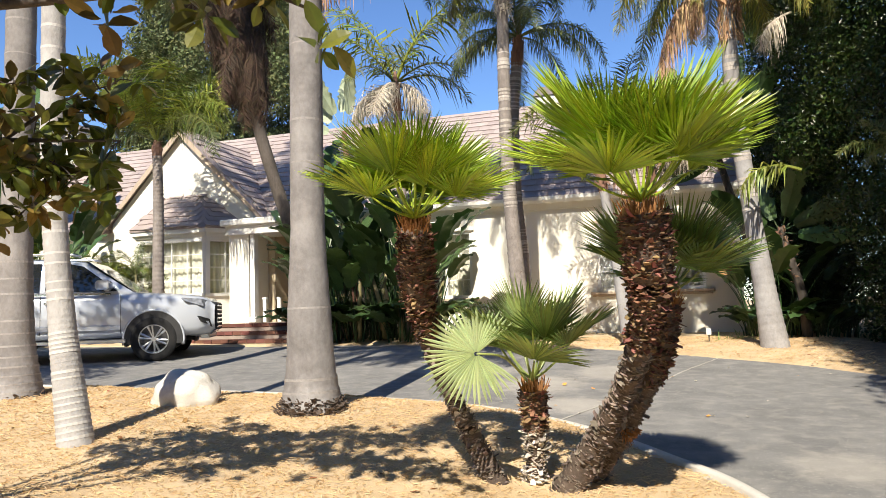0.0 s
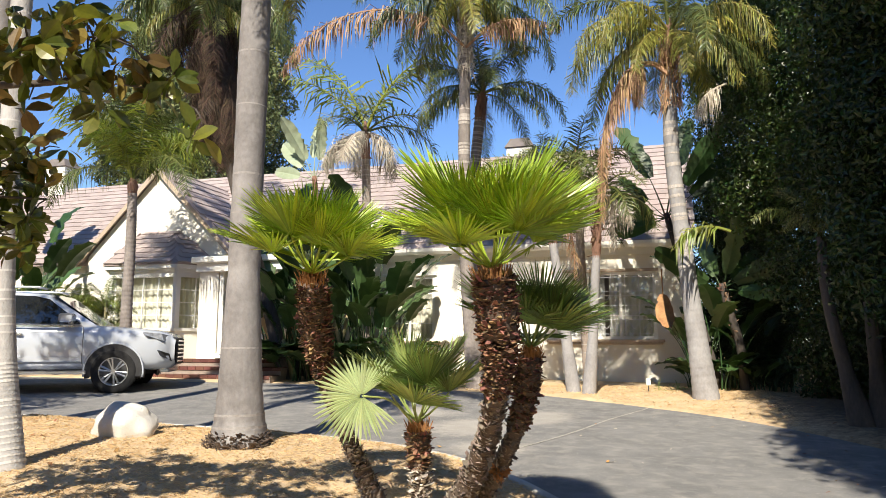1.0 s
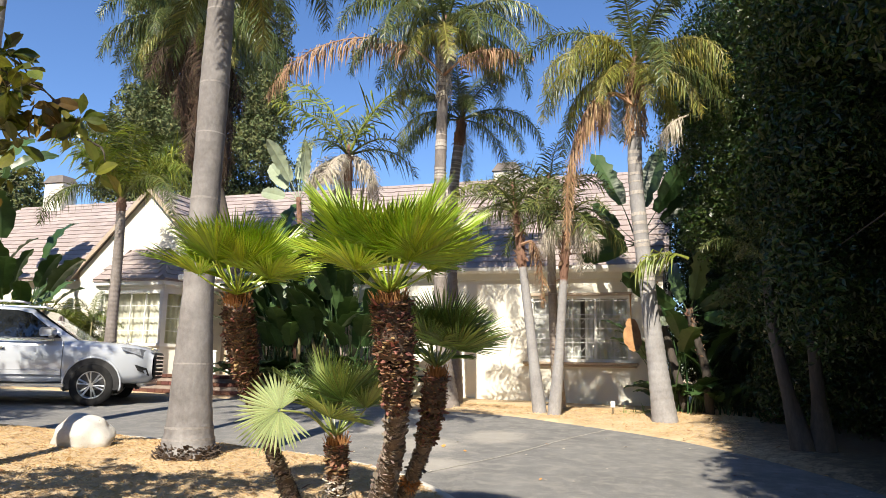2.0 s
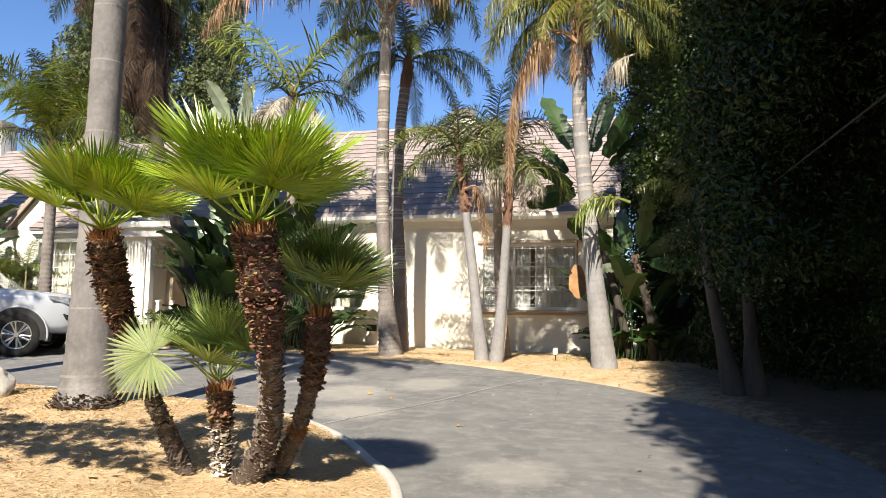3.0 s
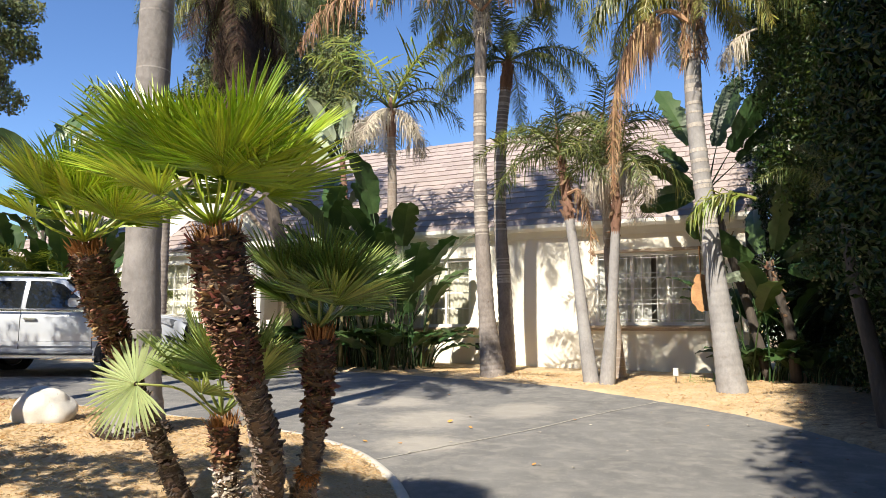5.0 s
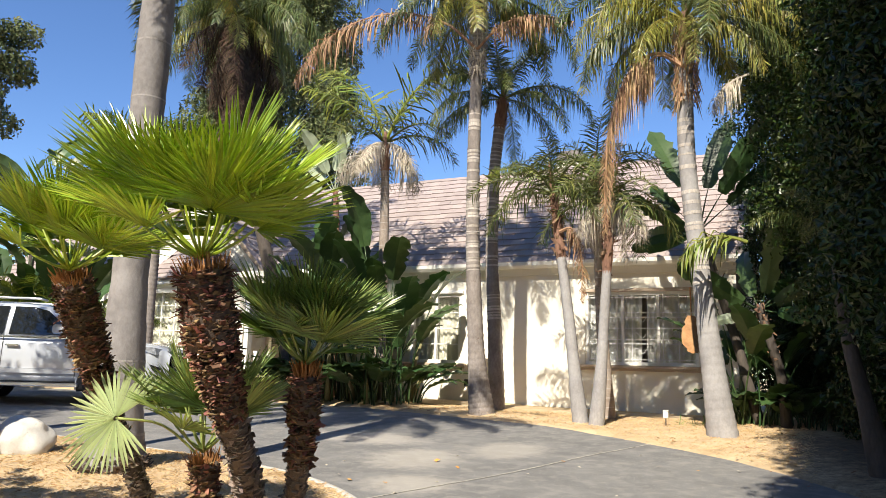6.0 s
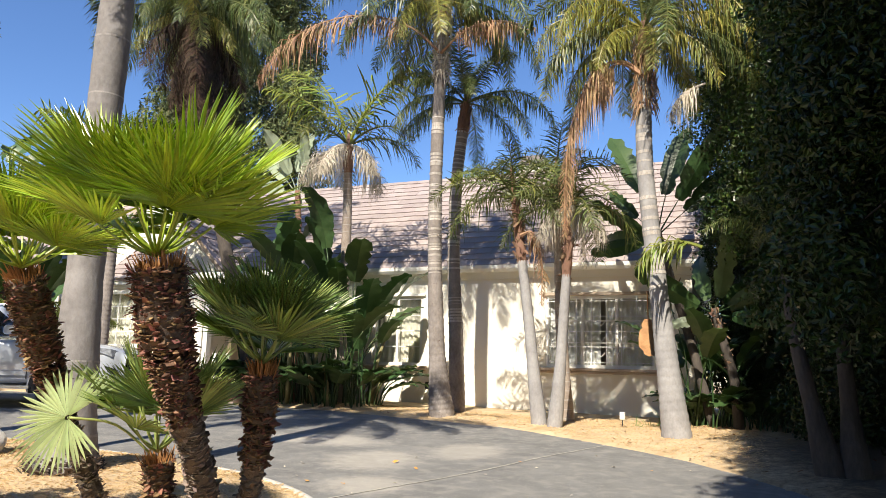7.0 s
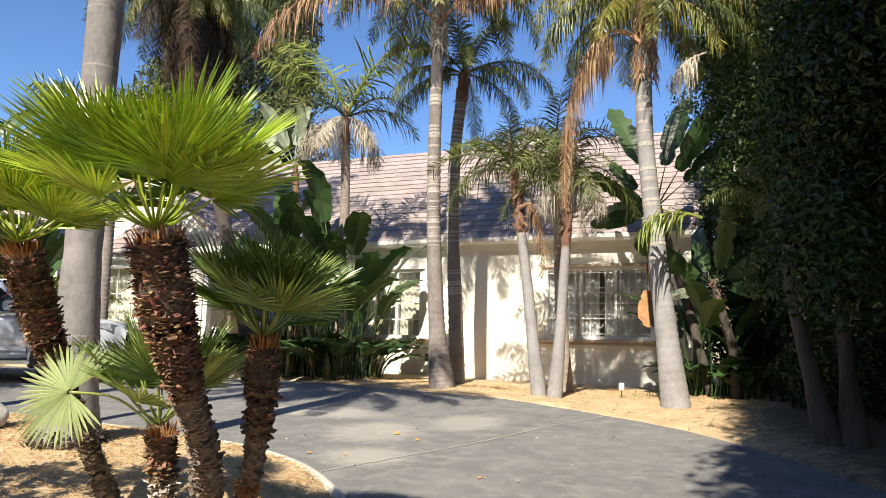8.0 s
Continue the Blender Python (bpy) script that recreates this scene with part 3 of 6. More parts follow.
def bay_side(a, b, lights):
    """One side of the bay between two plan points: sill wall, posts, panes, muntins, head."""
    A, B = Vector((a[0], a[1], 0)), Vector((b[0], b[1], 0))
    d = (B - A)
    w = d.length
    d.normalize()
    n = Vector((d.y, -d.x, 0))

    def slab(u0, u1, z0, z1, d0, d1, g):
        c = [A + d * u0 - n * d0, A + d * u1 - n * d0, A + d * u1 - n * d1, A + d * u0 - n * d1]
        g.add([(p.x, p.y, z0) for p in c] + [(p.x, p.y, z1) for p in c], [(3, 2, 1, 0), (4, 5, 6, 7), (0, 1, 5, 4), (1, 2, 6, 5), (2, 3, 7, 6), (3, 0, 4, 7)])

    g = Geo()
    slab(0, w, HOUSE_BASE, 1.28, 0.0, 0.15, g)
    part("sill_wall", g, STUCCO, bay)
    g = Geo()
    slab(-0.04, w + 0.04, 1.28, 1.36, -0.05, 0.15, g)
    slab(0, w, 2.66, 2.8, 0.0, 0.15, g)
    slab(-0.05, w + 0.05, 2.8, 2.87, -0.05, 0.15, g)
    slab(-0.08, w + 0.08, 2.87, 2.97, -0.12, 0.15, g)
    for u in (0.0, w - 0.11):
        slab(u, u + 0.11, 1.36, 2.66, 0.0, 0.11, g)
    part("window_frame", g, WHITE, bay)
    g = Geo()
    step = (w - 0.22) / lights
    for k in range(1, lights):
        slab(0.11 + k * step - 0.013, 0.11 + k * step + 0.013, 1.36, 2.66, 0.04, 0.08, g)
    for k in range(1, 4):
        z = 1.36 + k * 0.325
        slab(0.11, w - 0.11, z - 0.011, z + 0.011, 0.043, 0.077, g)
    part("muntin", g, WHITE, bay)
    for k in range(lights):
        g = Geo()
        slab(0.11 + k * step, 0.11 + (k + 1) * step, 1.36, 2.66, 0.055, 0.062, g)
        p = part("pane", g, GLASS, bay)
        p.visible_shadow = False
    g = Geo()
    rows = []
    for j in range(2):
        row = []
        for k in range(41):
            u = 0.1 + (w - 0.2) * k / 40
            q = A + d * u - n * (0.2 + 0.03 * math.sin(u * 42))
            row.append((q.x, q.y, 1.3 if j == 0 else 2.7))
        rows.append(row)
    g.sheet(rows)
    part("curtain", g, CURTAIN_CREAM, bay, smooth=True)


bay_side(BAY[0], BAY[1], 2)
bay_side(BAY[1], BAY[2], 4)
bay_side(BAY[2], BAY[3], 2)
# hipped bay roof
tops = [(-13.55, 17.0, 4.02), (-12.35, 17.0, 4.02)]
ev = [(-14.42, 17.0, 3.0), (-13.75, 15.80, 3.0), (-11.46, 15.80, 3.0), (-10.82, 16.9, 3.0)]
for pts in ([ev[0], ev[1], tops[0]], [ev[1], ev[2], tops[1], tops[0]], [ev[2], ev[3], tops[1]]):
    br = part("bay_roof", roof_deck(pts, 0.03), TILE_I, house)
    e0, e1 = Vector(pts[0]), Vector(pts[1])
    top = Vector(pts[2])
    al = (e1 - e0)
    wid = al.length
    al.normalize()
    upv = (top - e0) - al * ((top - e0) @ al)
    hgt = upv.length
    t0 = (Vector(pts[-1]) - e0) @ al / hgt
    t1 = (wid - (Vector(pts[2]) - e0) @ al) / hgt
    runs, _ = tiled_slope("bay", tuple(e0 + Vector((0, 0, 0.01))), tuple(al), tuple(upv), wid, hgt, lambda u, v: t0 * v + 0.06 < u < wid - t1 * v - 0.06, None, 0.24, 0.3)
    tagged(part("tile_field", runs, TILE_I, br), kind="stuff")

# portico: flat entablature on piers, porch floor, brick steps, door
g = Geo()
g.box(-11.12, 15.9, 2.98, -8.2, 18.3, 3.14, 0.02)
g.box(-11.02, 16.0, 2.76, -8.3, 17.0, 2.98, 0.012)
part("entablature", g, WHITE, house)
g = Geo()
g.box(-10.98, 16.1, 0.3, -10.42, 17.0, 2.76, 0.01)
part("pier", g, STUCCO, house)
for x in (-10.40, -8.75):
    g = Geo()
    g.box(x, 16.12, 0.62, x + 0.13, 16.3, 2.76, 0.01)
    g.box(x - 0.03, 16.09, 0.6, x + 0.16, 16.33, 0.72, 0.01)
    part("column", g, WHITE, house)
g = Geo()
g.box(-10.42, 17.0, 0.4, -10.22, 18.4, 2.98)
part("wall", g, surface("tan_stucco", (0.58, 0.48, 0.33), (0.66, 0.56, 0.40), 1, 100, 0.9, 0.2), house)
front_door = part("door", Geo(), DOOR_WOOD, house)
g = Geo()
g.box(-9.72, 18.44, 0.62, -8.83, 18.49, 2.7, 0.006)
for z0, z1 in ((0.75, 1.25), (1.35, 1.95), (2.05, 2.6)):
    for x0, x1 in ((-9.62, -9.33), (-9.22, -8.93)):
        g.box(x0, 18.42, z0, x1, 18.45, z1, 0.012)
part("door_leaf", g, DOOR_WOOD, front_door)
g = Geo()
g.tube([(-8.93, 18.40, 1.5), (-8.93, 18.36, 1.5), (-8.98, 18.36, 1.5)], [0.018, 0.018, 0.024], 8)
part("knob", g, CHROME, front_door)
for x in (-10.02, -9.62, -9.15):
    g = Geo()
    g.box(x - 0.045, 16.14, 0.6, x + 0.045, 16.2, 1.15, 0.006)
    g.box(x - 0.06, 16.13, 1.15, x + 0.06, 16.21, 1.2, 0.006)
    part("baluster", g, WHITE, house)

# iron grille window and casement window
def wall_window(spec, lights, rows_n, curtain, grille):
    x0, x1, z0, z1 = spec
    win = part("window", Geo(), WHITE, house)
    g = Geo()
    fw = 0.07
    g.box(x0, 17.42, z0, x0 + fw, 17.54, z1, 0.005)
    g.box(x1 - fw, 17.42, z0, x1, 17.54, z1, 0.005)
    g.box(x0 + fw, 17.42, z0, x1 - fw, 17.54, z0 + fw, 0.005)
    g.box(x0 + fw, 17.42, z1 - fw, x1 - fw, 17.54, z1, 0.005)
    part("frame", g, WHITE, win)
    g = Geo()
    g.box(x0 - 0.06, 17.352, z1, x1 + 0.06, 17.398, z1 + 0.07, 0.008)
    part("head_moulding", g, WHITE if lights < 3 else SILL, win)
    g = Geo()
    g.box(x0 - 0.16, 17.27, z0 - 0.07, x1 + 0.16, 17.44, z0 - 0.005, 0.012)
    g.box(x0 - 0.12, 17.32, z0 - 0.12, x1 + 0.12, 17.398, z0 - 0.072, 0.01)
    part("sill", g, SILL, win)
    step = (x1 - x0 - 2 * fw) / lights
    for k in range(lights):
        a = x0 + fw + k * step
        if k:
            g = Geo()
            g.box(a - 0.03, 17.43, z0 + fw, a + 0.03, 17.53, z1 - fw, 0.005)
            part("mullion", g, WHITE, win)
        for r in range(rows_n):
            zz0 = z0 + fw + r * (z1 - z0 - 2 * fw) / rows_n
            zz1 = z0 + fw + (r + 1) * (z1 - z0 - 2 * fw) / rows_n
            g = Geo()
            g.box(a + 0.005, 17.478, zz0, a + step - 0.005, 17.484, zz1)
            p = part("pane", g, GLASS, win)
            p.visible_shadow = False
            if r:
                g = Geo()
                g.box(a + 0.03, 17.46, zz0 - 0.012, a + step - 0.03, 17.5, zz0 + 0.012)
                part("glazing_bar", g, WHITE, win)
    for a, b in curtain:
        g = Geo()
        rows = []
        for j in range(3):
            z = z0 + 0.02 + (z1 - z0 - 0.04) * j / 2
            row = []
            for k in range(81):
                x = a + (b - a) * k / 80
                amp = 0.035 * (1.0 - 0.3 * j)
                row.append((x, 17.62 + amp * math.sin(x * 46 + math.sin(x * 9)) + 0.02 * math.sin(x * 13 + j), z))
            rows.append(row)
        g.sheet(rows)
        part("curtain", g, CURTAIN if grille else CURTAIN_CREAM, win, smooth=True)
    if grille:
        for k in range(5):
            z = z0 + 0.12 + k * (z1 - z0 - 0.24) / 4
            g = Geo()
            g.box(x0 + 0.02, 17.375, z - 0.009, x1 - 0.02, 17.39, z + 0.009)
            part("bar", g, METAL_WHITE, win)
        for k in range(8):
            x = x0 + 0.06 + k * (x1 - x0 - 0.12) / 7
            g = Geo()
            g.box(x - 0.008, 17.377, z0 + 0.02, x + 0.008, 17.388, z1 - 0.02)
            part("bar", g, METAL_WHITE, win)
        for k in range(7):
            cx = x0 + 0.06 + (k + 0.5) * (x1 - x0 - 0.12) / 7
            for z in (z0 + 0.3, z0 + 0.62, z0 + 0.95):
                g = Geo()
                pts = []
                for i in range(15):
                    u = i / 14
                    ang = u * math.pi * 2.2
                    pts.append((cx - 0.13 + 0.26 * u, 17.382, z + 0.055 * math.sin(ang * 1.0) * (1 if (k % 2) else -1)))
                g.tube(pts, 0.008, 5)
                part("scroll", g, METAL_WHITE, win)
    return win


wall_window(WIN_A, 3, 3, [(-2.12, -1.0), (-0.9, 0.12)], True)
wall_window(WIN_B, 2, 4, [(-6.4, -5.12)], False)
g = Geo()
g.box(-4.98, 17.385, 0.52, -4.72, 17.402, 0.68, 0.004)
for k in range(5):
    g.box(-4.96, 17.375, 0.535 + k * 0.028, -4.74, 17.39, 0.55 + k * 0.028)
part("foundation_vent", g, BLACK_PLASTIC, house)

# chimneys
def chimney(x, y, z0, z1, w):
    g = Geo()
    g.box(x - w, y - 0.35, z0, x + w, y + 0.35, z1 - 0.3, 0.02)
    c = part("chimney", g, STUCCO, house)
    g = Geo()
    a, b = w + 0.05, w - 0.12
    g.add([(x - a, y - 0.4, z1 - 0.3), (x + a, y - 0.4, z1 - 0.3), (x + a, y + 0.4, z1 - 0.3), (x - a, y + 0.4, z1 - 0.3),
           (x - b, y - 0.28, z1), (x + b, y - 0.28, z1), (x + b, y + 0.28, z1), (x - b, y + 0.28, z1)],
          [(3, 2, 1, 0), (4, 5, 6, 7), (0, 1, 5, 4), (1, 2, 6, 5), (2, 3, 7, 6), (3, 0, 4, 7)])
    part("cap", g, surface("chimney_cap", (0.14, 0.12, 0.11), (0.22, 0.19, 0.17), 4, 40, 0.8, 0.2), c)


chimney(-20.5, 21.0, 5.5, 7.6, 0.42)
chimney(-4.0, 23.0, 5.0, 7.55, 0.42)

# brick steps up to the porch
steps = thing("brick_steps", (0, 0, 0), "red brick entry steps and porch floor", "steps")
STEP = [(13.75, 0.28), (14.2, 0.44), (14.65, 0.60)]
for y, z in STEP:
    g = Geo()
    g.box(-11.3, y + 0.02, -0.1, -7.5, y + 0.47 if z < 0.6 else 18.4, z - 0.012)
    part("step_core", g, MORTAR, steps)
brick_row = []
for y, z in STEP:
    for k in range(18):
        brick_row.append((-11.3 + k * 0.211, y, z))

# ---- palms ----
def frond_path(length, elev, droop, n=14):
    pts, p = [Vector((0, 0, 0))], Vector((0, 0, 0))
    for i in range(n):
        s = (i + 0.5) / n
        a = radians(elev - droop * s ** 1.35)
        p = p + Vector((math.cos(a), 0, math.sin(a))) * (length / n)
        pts.append(p.copy())
    return pts


def frond_mesh(name, mat, path, n, leaf, lift, hang, width, seed, start=0.14, planes=2, thick=0.028):
    """A feather leaf: a tapered midrib along path, with n pairs of leaflets in some planes that hang by gravity."""
    rng = random.Random(seed)
    g = Geo()
    m = len(path)
    g.tube(path, [thick * (1 - 0.85 * i / (m - 1)) for i in range(m)], 5)
    for i in range(n):
        s = start + (1 - start) * (i + rng.uniform(-0.2, 0.2)) / n
        s = min(max(s, 0.02), 0.995)
        u = s * (m - 1)
        k = min(int(u), m - 2)
        p = path[k].lerp(path[k + 1], u - k)
        t = (path[k + 1] - path[k]).normalized()
        side = t.cross(Vector((0, 0, 1)))
        if side.length < 0.05:
            side = Vector((0, 1, 0))
        side.normalize()
        up = side.cross(t)
        prof = math.sin(math.pi * (0.16 + 0.80 * s)) ** 0.6 * (1.0 if rng.random() < 0.92 else 0.4)
        for sg in (-1, 1):
            for pl in range(planes):
                a = radians(lift + (pl - (planes - 1) / 2) * 38 + rng.uniform(-42, 42))
                d = (side * sg * math.cos(a) + up * math.sin(a) + t * rng.uniform(0.35, 0.75)).normalized()
                ln = leaf * prof * rng.uniform(0.6, 1.15)
                h = hang * rng.uniform(0.45, 1.35)
                w = t * (width * 0.5 * rng.uniform(0.8, 1.2))
                mid = p + d * ln * 0.5 + Vector((0, 0, -h * 0.22 * ln))
                tip = p + d * ln * (1 - 0.35 * min(h, 1)) + Vector((0, 0, -h * ln * 0.85))
                g.add([tuple(p - w * 0.6), tuple(p + w * 0.6), tuple(mid + w), tuple(mid - w), tuple(tip)], [(0, 1, 2, 3), (3, 2, 4)])
    return g.mesh(name, mat)


FRONDS = {}
for key, mat, L, el, dr, n, leaf, lift, hang, wd in (
        ("young", FEATHER, 1.9, 80, 60, 70, 0.40, 10, 0.35, 0.016), ("upper", FEATHER, 2.3, 60, 105, 84, 0.44, 5, 0.6, 0.015),
        ("middle", FEATHER, 2.4, 36, 115, 88, 0.44, 0, 0.9, 0.015), ("low", FEATHER, 2.3, 10, 95, 88, 0.42, -5, 1.05, 0.015),
        ("hanging", FEATHER_Y, 1.7, -10, 74, 76, 0.38, -10, 1.1, 0.015), ("yellow", FEATHER_Y, 2.3, 34, 128, 88, 0.44, -5, 1.1, 0.015),
        ("spear", FEATHER, 1.5, 72, 60, 44, 0.50, 30, 0.25, 0.024), ("stiff", FEATHER, 1.7, 42, 95, 46, 0.56, 22, 0.45, 0.024), ("arched", FEATHER, 1.7, 12, 95, 46, 0.54, 8, 0.8, 0.024),
        ("bright", FEATHER_BRIGHT, 2.1, 58, 95, 70, 0.55, 12, 0.7, 0.016),
        ("lit", FEATHER_BRIGHT, 2.1, 66, 58, 50, 0.85, 8, 0.55, 0.03), ("dead", FEATHER_DEAD, 2.0, -35, 52, 56, 0.55, -15, 1.2, 0.020), ("brown", FEATHER_DEAD_SHADED, 2.0, -35, 52, 60, 0.55, -15, 1.2, 0.024), ("grey", FEATHER_GREY, 1.2, -15, 70, 44, 0.5, -15, 1.1, 0.018)):
    for v in range(2):
        FRONDS[key, v] = frond_mesh("frond", mat, frond_path(L, el + v * 6 - 3, dr + v * 8), n if wd > 0.017 else int(n * 0.85), leaf, lift, hang, wd if wd > 0.017 else wd * 1.2, 11 * v + len(key) * 3, planes=1 if key in ("spear", "stiff", "arched", "lit") else 2)


def boots(geo, path, radii, count, s0, s1, size, rng, out=0.55, wide=1.0):
    """Old leaf bases set in spirals on a trunk."""
    m = len(path) - 1
    for i in range(count):
        s = s0 + (s1 - s0) * (i + rng.uniform(-0.4, 0.4)) / count
        s = min(max(s, 0.0), 0.999)
        u = s * m
        k = int(u)
        p = path[k].lerp(path[k + 1], u - k)
        t = (path[k + 1] - path[k]).normalized()
        r = radii[k] + (radii[k + 1] - radii[k]) * (u - k)
        a = i * 2.39996 + rng.uniform(-0.9, 0.9)
        e1 = t.orthogonal().normalized()
        e2 = t.cross(e1)
        o = e1 * math.cos(a) + e2 * math.sin(a)
        sd = t.cross(o)
        big = rng.choice((0.6, 0.8, 1.0, 1.45))
        ln, w, th = size * big * rng.uniform(0.35, 1.1), size * big * rng.uniform(0.3, 0.85) * wide, size * rng.uniform(0.05, 0.26)
        b = p + o * r * rng.uniform(0.80, 1.06)
        d = (t * rng.uniform(-0.3, 1.0) + o * out * rng.uniform(0.4, 1.4) + sd * rng.uniform(-0.6, 0.6)).normalized()
        c = b + d * ln
        tw = sd * (w * 0.5)
        q = (d.cross(sd).normalized() + sd * rng.uniform(-0.8, 0.8)) * th
        e = rng.uniform(0.3, 0.95)
        geo.add([tuple(b - tw), tuple(b + tw), tuple(b + tw + q), tuple(b - tw + q),
                 tuple(c - tw * e), tuple(c + tw * e), tuple(c + tw * e + q * 0.6), tuple(c - tw * e + q * 0.6)],
                [(0, 1, 5, 4), (1, 2, 6, 5), (2, 3, 7, 6), (3, 0, 4, 7), (4, 5, 6, 7)])


def ringed_trunk(path, radii, mat, ob_parent, origin, gap=0.16, n=16, rough=0.02, scar=True, bands=0.0):
    """A palm trunk with shallow ring scars."""
    total = sum((path[i + 1] - path[i]).length for i in range(len(path) - 1))
    count = max(int(total / gap), 4)
    P = curve_points(path, count * 3)
    R = [np.interp(i / (count * 3), np.linspace(0, 1, len(radii)), radii) for i in range(count * 3 + 1)]
    pts, rad = [], []
    for i, p in enumerate(P):
        k = i % 3
        wob = 1 + 0.05 * noise.noise((p.x * 3, p.y * 3, p.z * 1.3))
        rad.append(R[i] * wob * (1.0 if k else 1.0 + rough * 1.6) * (0.985 if k == 1 else 1))
        pts.append(p - Vector(origin))
    g = Geo()
    g.tube(pts, rad, n)
    tr = part("trunk", g, mat, ob_parent, smooth=True)
    if scar:
        g = Geo()
        rng = random.Random(int(total * 100))
        for i in range(3, len(pts) - 1, 3):
            if rng.random() < 0.25:
                continue
            d = (pts[i + 1] - pts[i - 1]).normalized() * rng.uniform(0.006, 0.012)
            g.tube([pts[i] - d, pts[i] + d], [rad[i] * 1.006, rad[i] * 1.006], n, cap=False)
        tagged(part("ring_scar", g, SCAR if scar is True else scar, tr), kind="stuff")
    if bands:
        g = Geo()
        rng = random.Random(int(total * 70))
        for i in range(int(len(pts) * bands), len(pts) - 2):
            if rng.random() < 0.46:
                a, b = pts[i], pts[i].lerp(pts[i + 1], rng.uniform(0.35, 0.95))
                k = rng.uniform(1.012, 1.03)
                g.tube([a, b], [rad[i] * k, rad[i + 1] * k], n, cap=False)
        tagged(part("ring_band", g, RING_WORN, tr, "pale worn rings"), kind="stuff")
    return P


def crown(palm, origin, top, plan, size=1.0, seed=0, spin=0.0):
    """Fronds round the top. plan: (kind, count) from the youngest to the oldest."""
    rng = random.Random(seed)
    az = spin
    for kind, count in plan:
        for _ in range(count):
            az += 137.5 + rng.uniform(-14, 14)
            ob = part("frond", FRONDS[kind, rng.randint(0, 1)], None, palm)
            sc = size * rng.uniform(0.85, 1.12)
            ob.matrix_basis = Matrix.Translation(Vector(top) - Vector(origin)) @ pose(0, 0, 0, rng.uniform(-12, 12), 0, az) @ Matrix.Diagonal((sc, sc, sc, 1))


def queen_palm(path, radii, plan, size=1.0, seed=0, mat=TRUNK_GREY, label="", sheath=0.7, spin=0.0, gap=0.16, name="queen_palm", scar=True, rough=0.012, bands=0.0):
    base = Vector(path[0])
    palm = thing(name, base, label, "palm tree", "feather palms")
    path = [Vector(p) for p in path]
    ringed_trunk(path, radii, mat, palm, base, gap, n=22, rough=rough, scar=scar, bands=bands)
    top = path[-1]
    d = (path[-1] - path[-2]).normalized()
    if sheath:
        g = Geo()
        r = radii[-1]
        g.tube([top - base - d * 0.25, top - base, top - base + d * sheath * 0.6, top - base + d * sheath], [r * 1.02, r * 1.2, r * 0.8, r * 0.3], 12)
        boots(g, [top - base - d * 0.2, top - base + d * sheath * 0.3, top - base + d * sheath * 0.65], [r * 1.15, r * 1.1, r * 0.75], int(70 * sheath), 0.0, 0.98, 0.13, random.Random(seed), 0.12, 0.5)
        part("crown_sheath", g, SHEATH, palm)
    crown(palm, base, top + d * sheath * 0.62, plan, size, seed, spin)
    return palm


FULL = (("young", 4), ("upper", 6), ("middle", 6), ("low", 6), ("hanging", 3))
gz = ground_z
kp1 = queen_palm([(-3.09, 13.9, gz(-3.09, 13.9) - 0.05), (-3.22, 13.9, 1.2), (-3.33, 13.9, 3.0), (-3.36, 13.9, 4.8), (-3.32, 13.9, 7.6)], [0.235, 0.145, 0.13, 0.118, 0.105],
                 (("young", 2), ("upper", 4), ("middle", 4), ("low", 8), ("hanging", 6)), 1.15, 3, TRUNK_MID, "tall queen palm with a ringed trunk and drooping fronds", scar=False, rough=0.03, bands=0.45)
kp2 = queen_palm([(-3.36, 15.3, 0.0), (-3.42, 15.3, 1.57), (-3.52, 15.3, 3.2), (-3.50, 15.3, 4.8), (-3.38, 15.3, 6.0)], [0.17, 0.14, 0.125, 0.12, 0.11],
                 (("young", 3), ("upper", 3), ("middle", 4), ("low", 5)), 0.95, 5, TRUNK_MID, "queen palm with a brown ringed trunk against the house", scar=False, rough=0.03, bands=0.3)
kp3 = queen_palm([(1.0, 12.7, -0.12), (0.88, 12.7, 1.0), (0.77, 12.7, 2.1), (0.60, 12.7, 4.1), (0.62, 12.7, 5.8)], [0.225, 0.155, 0.135, 0.122, 0.108],
                 (("young", 3), ("upper", 3), ("yellow", 6), ("hanging", 6), ("low", 5)), 1.05, 8, TRUNK_ASH, "leaning queen palm with a pale smooth trunk beside the drive", scar=False, rough=0.015, bands=0.5)
tp1 = queen_palm([(-1.21, 13.5, 0.0), (-1.32, 13.5, 0.9), (-1.42, 13.5, 1.8), (-1.57, 13.5, 2.95)], [0.14, 0.10, 0.085, 0.075],
                 (("spear", 2), ("stiff", 5), ("arched", 6), ("bright", 1)), 0.88, 13, TRUNK_ASH, "young slender palm with a pale trunk", sheath=1.5, scar=False)
tp2 = queen_palm([(-0.95, 13.4, 0.0), (-0.86, 13.4, 1.0), (-0.80, 13.4, 1.9), (-0.75, 13.4, 2.7)], [0.13, 0.09, 0.08, 0.07],
                 (("spear", 2), ("stiff", 5), ("arched", 4), ("grey", 3)), 0.85, 17, TRUNK_ASH, "young slender palm leaning beside its twin", sheath=1.5, scar=False)
tp3 = queen_palm([(-1.03, 14.6, 0.0), (-1.10, 14.6, 1.1), (-1.16, 14.6, 2.2), (-1.2, 14.6, 3.5)], [0.14, 0.11, 0.09, 0.08],
                 (("spear", 3), ("stiff", 5), ("arched", 4)), 0.88, 19, TRUNK_BROWN, "young dark-trunked palm close to the house wall", sheath=1.4)
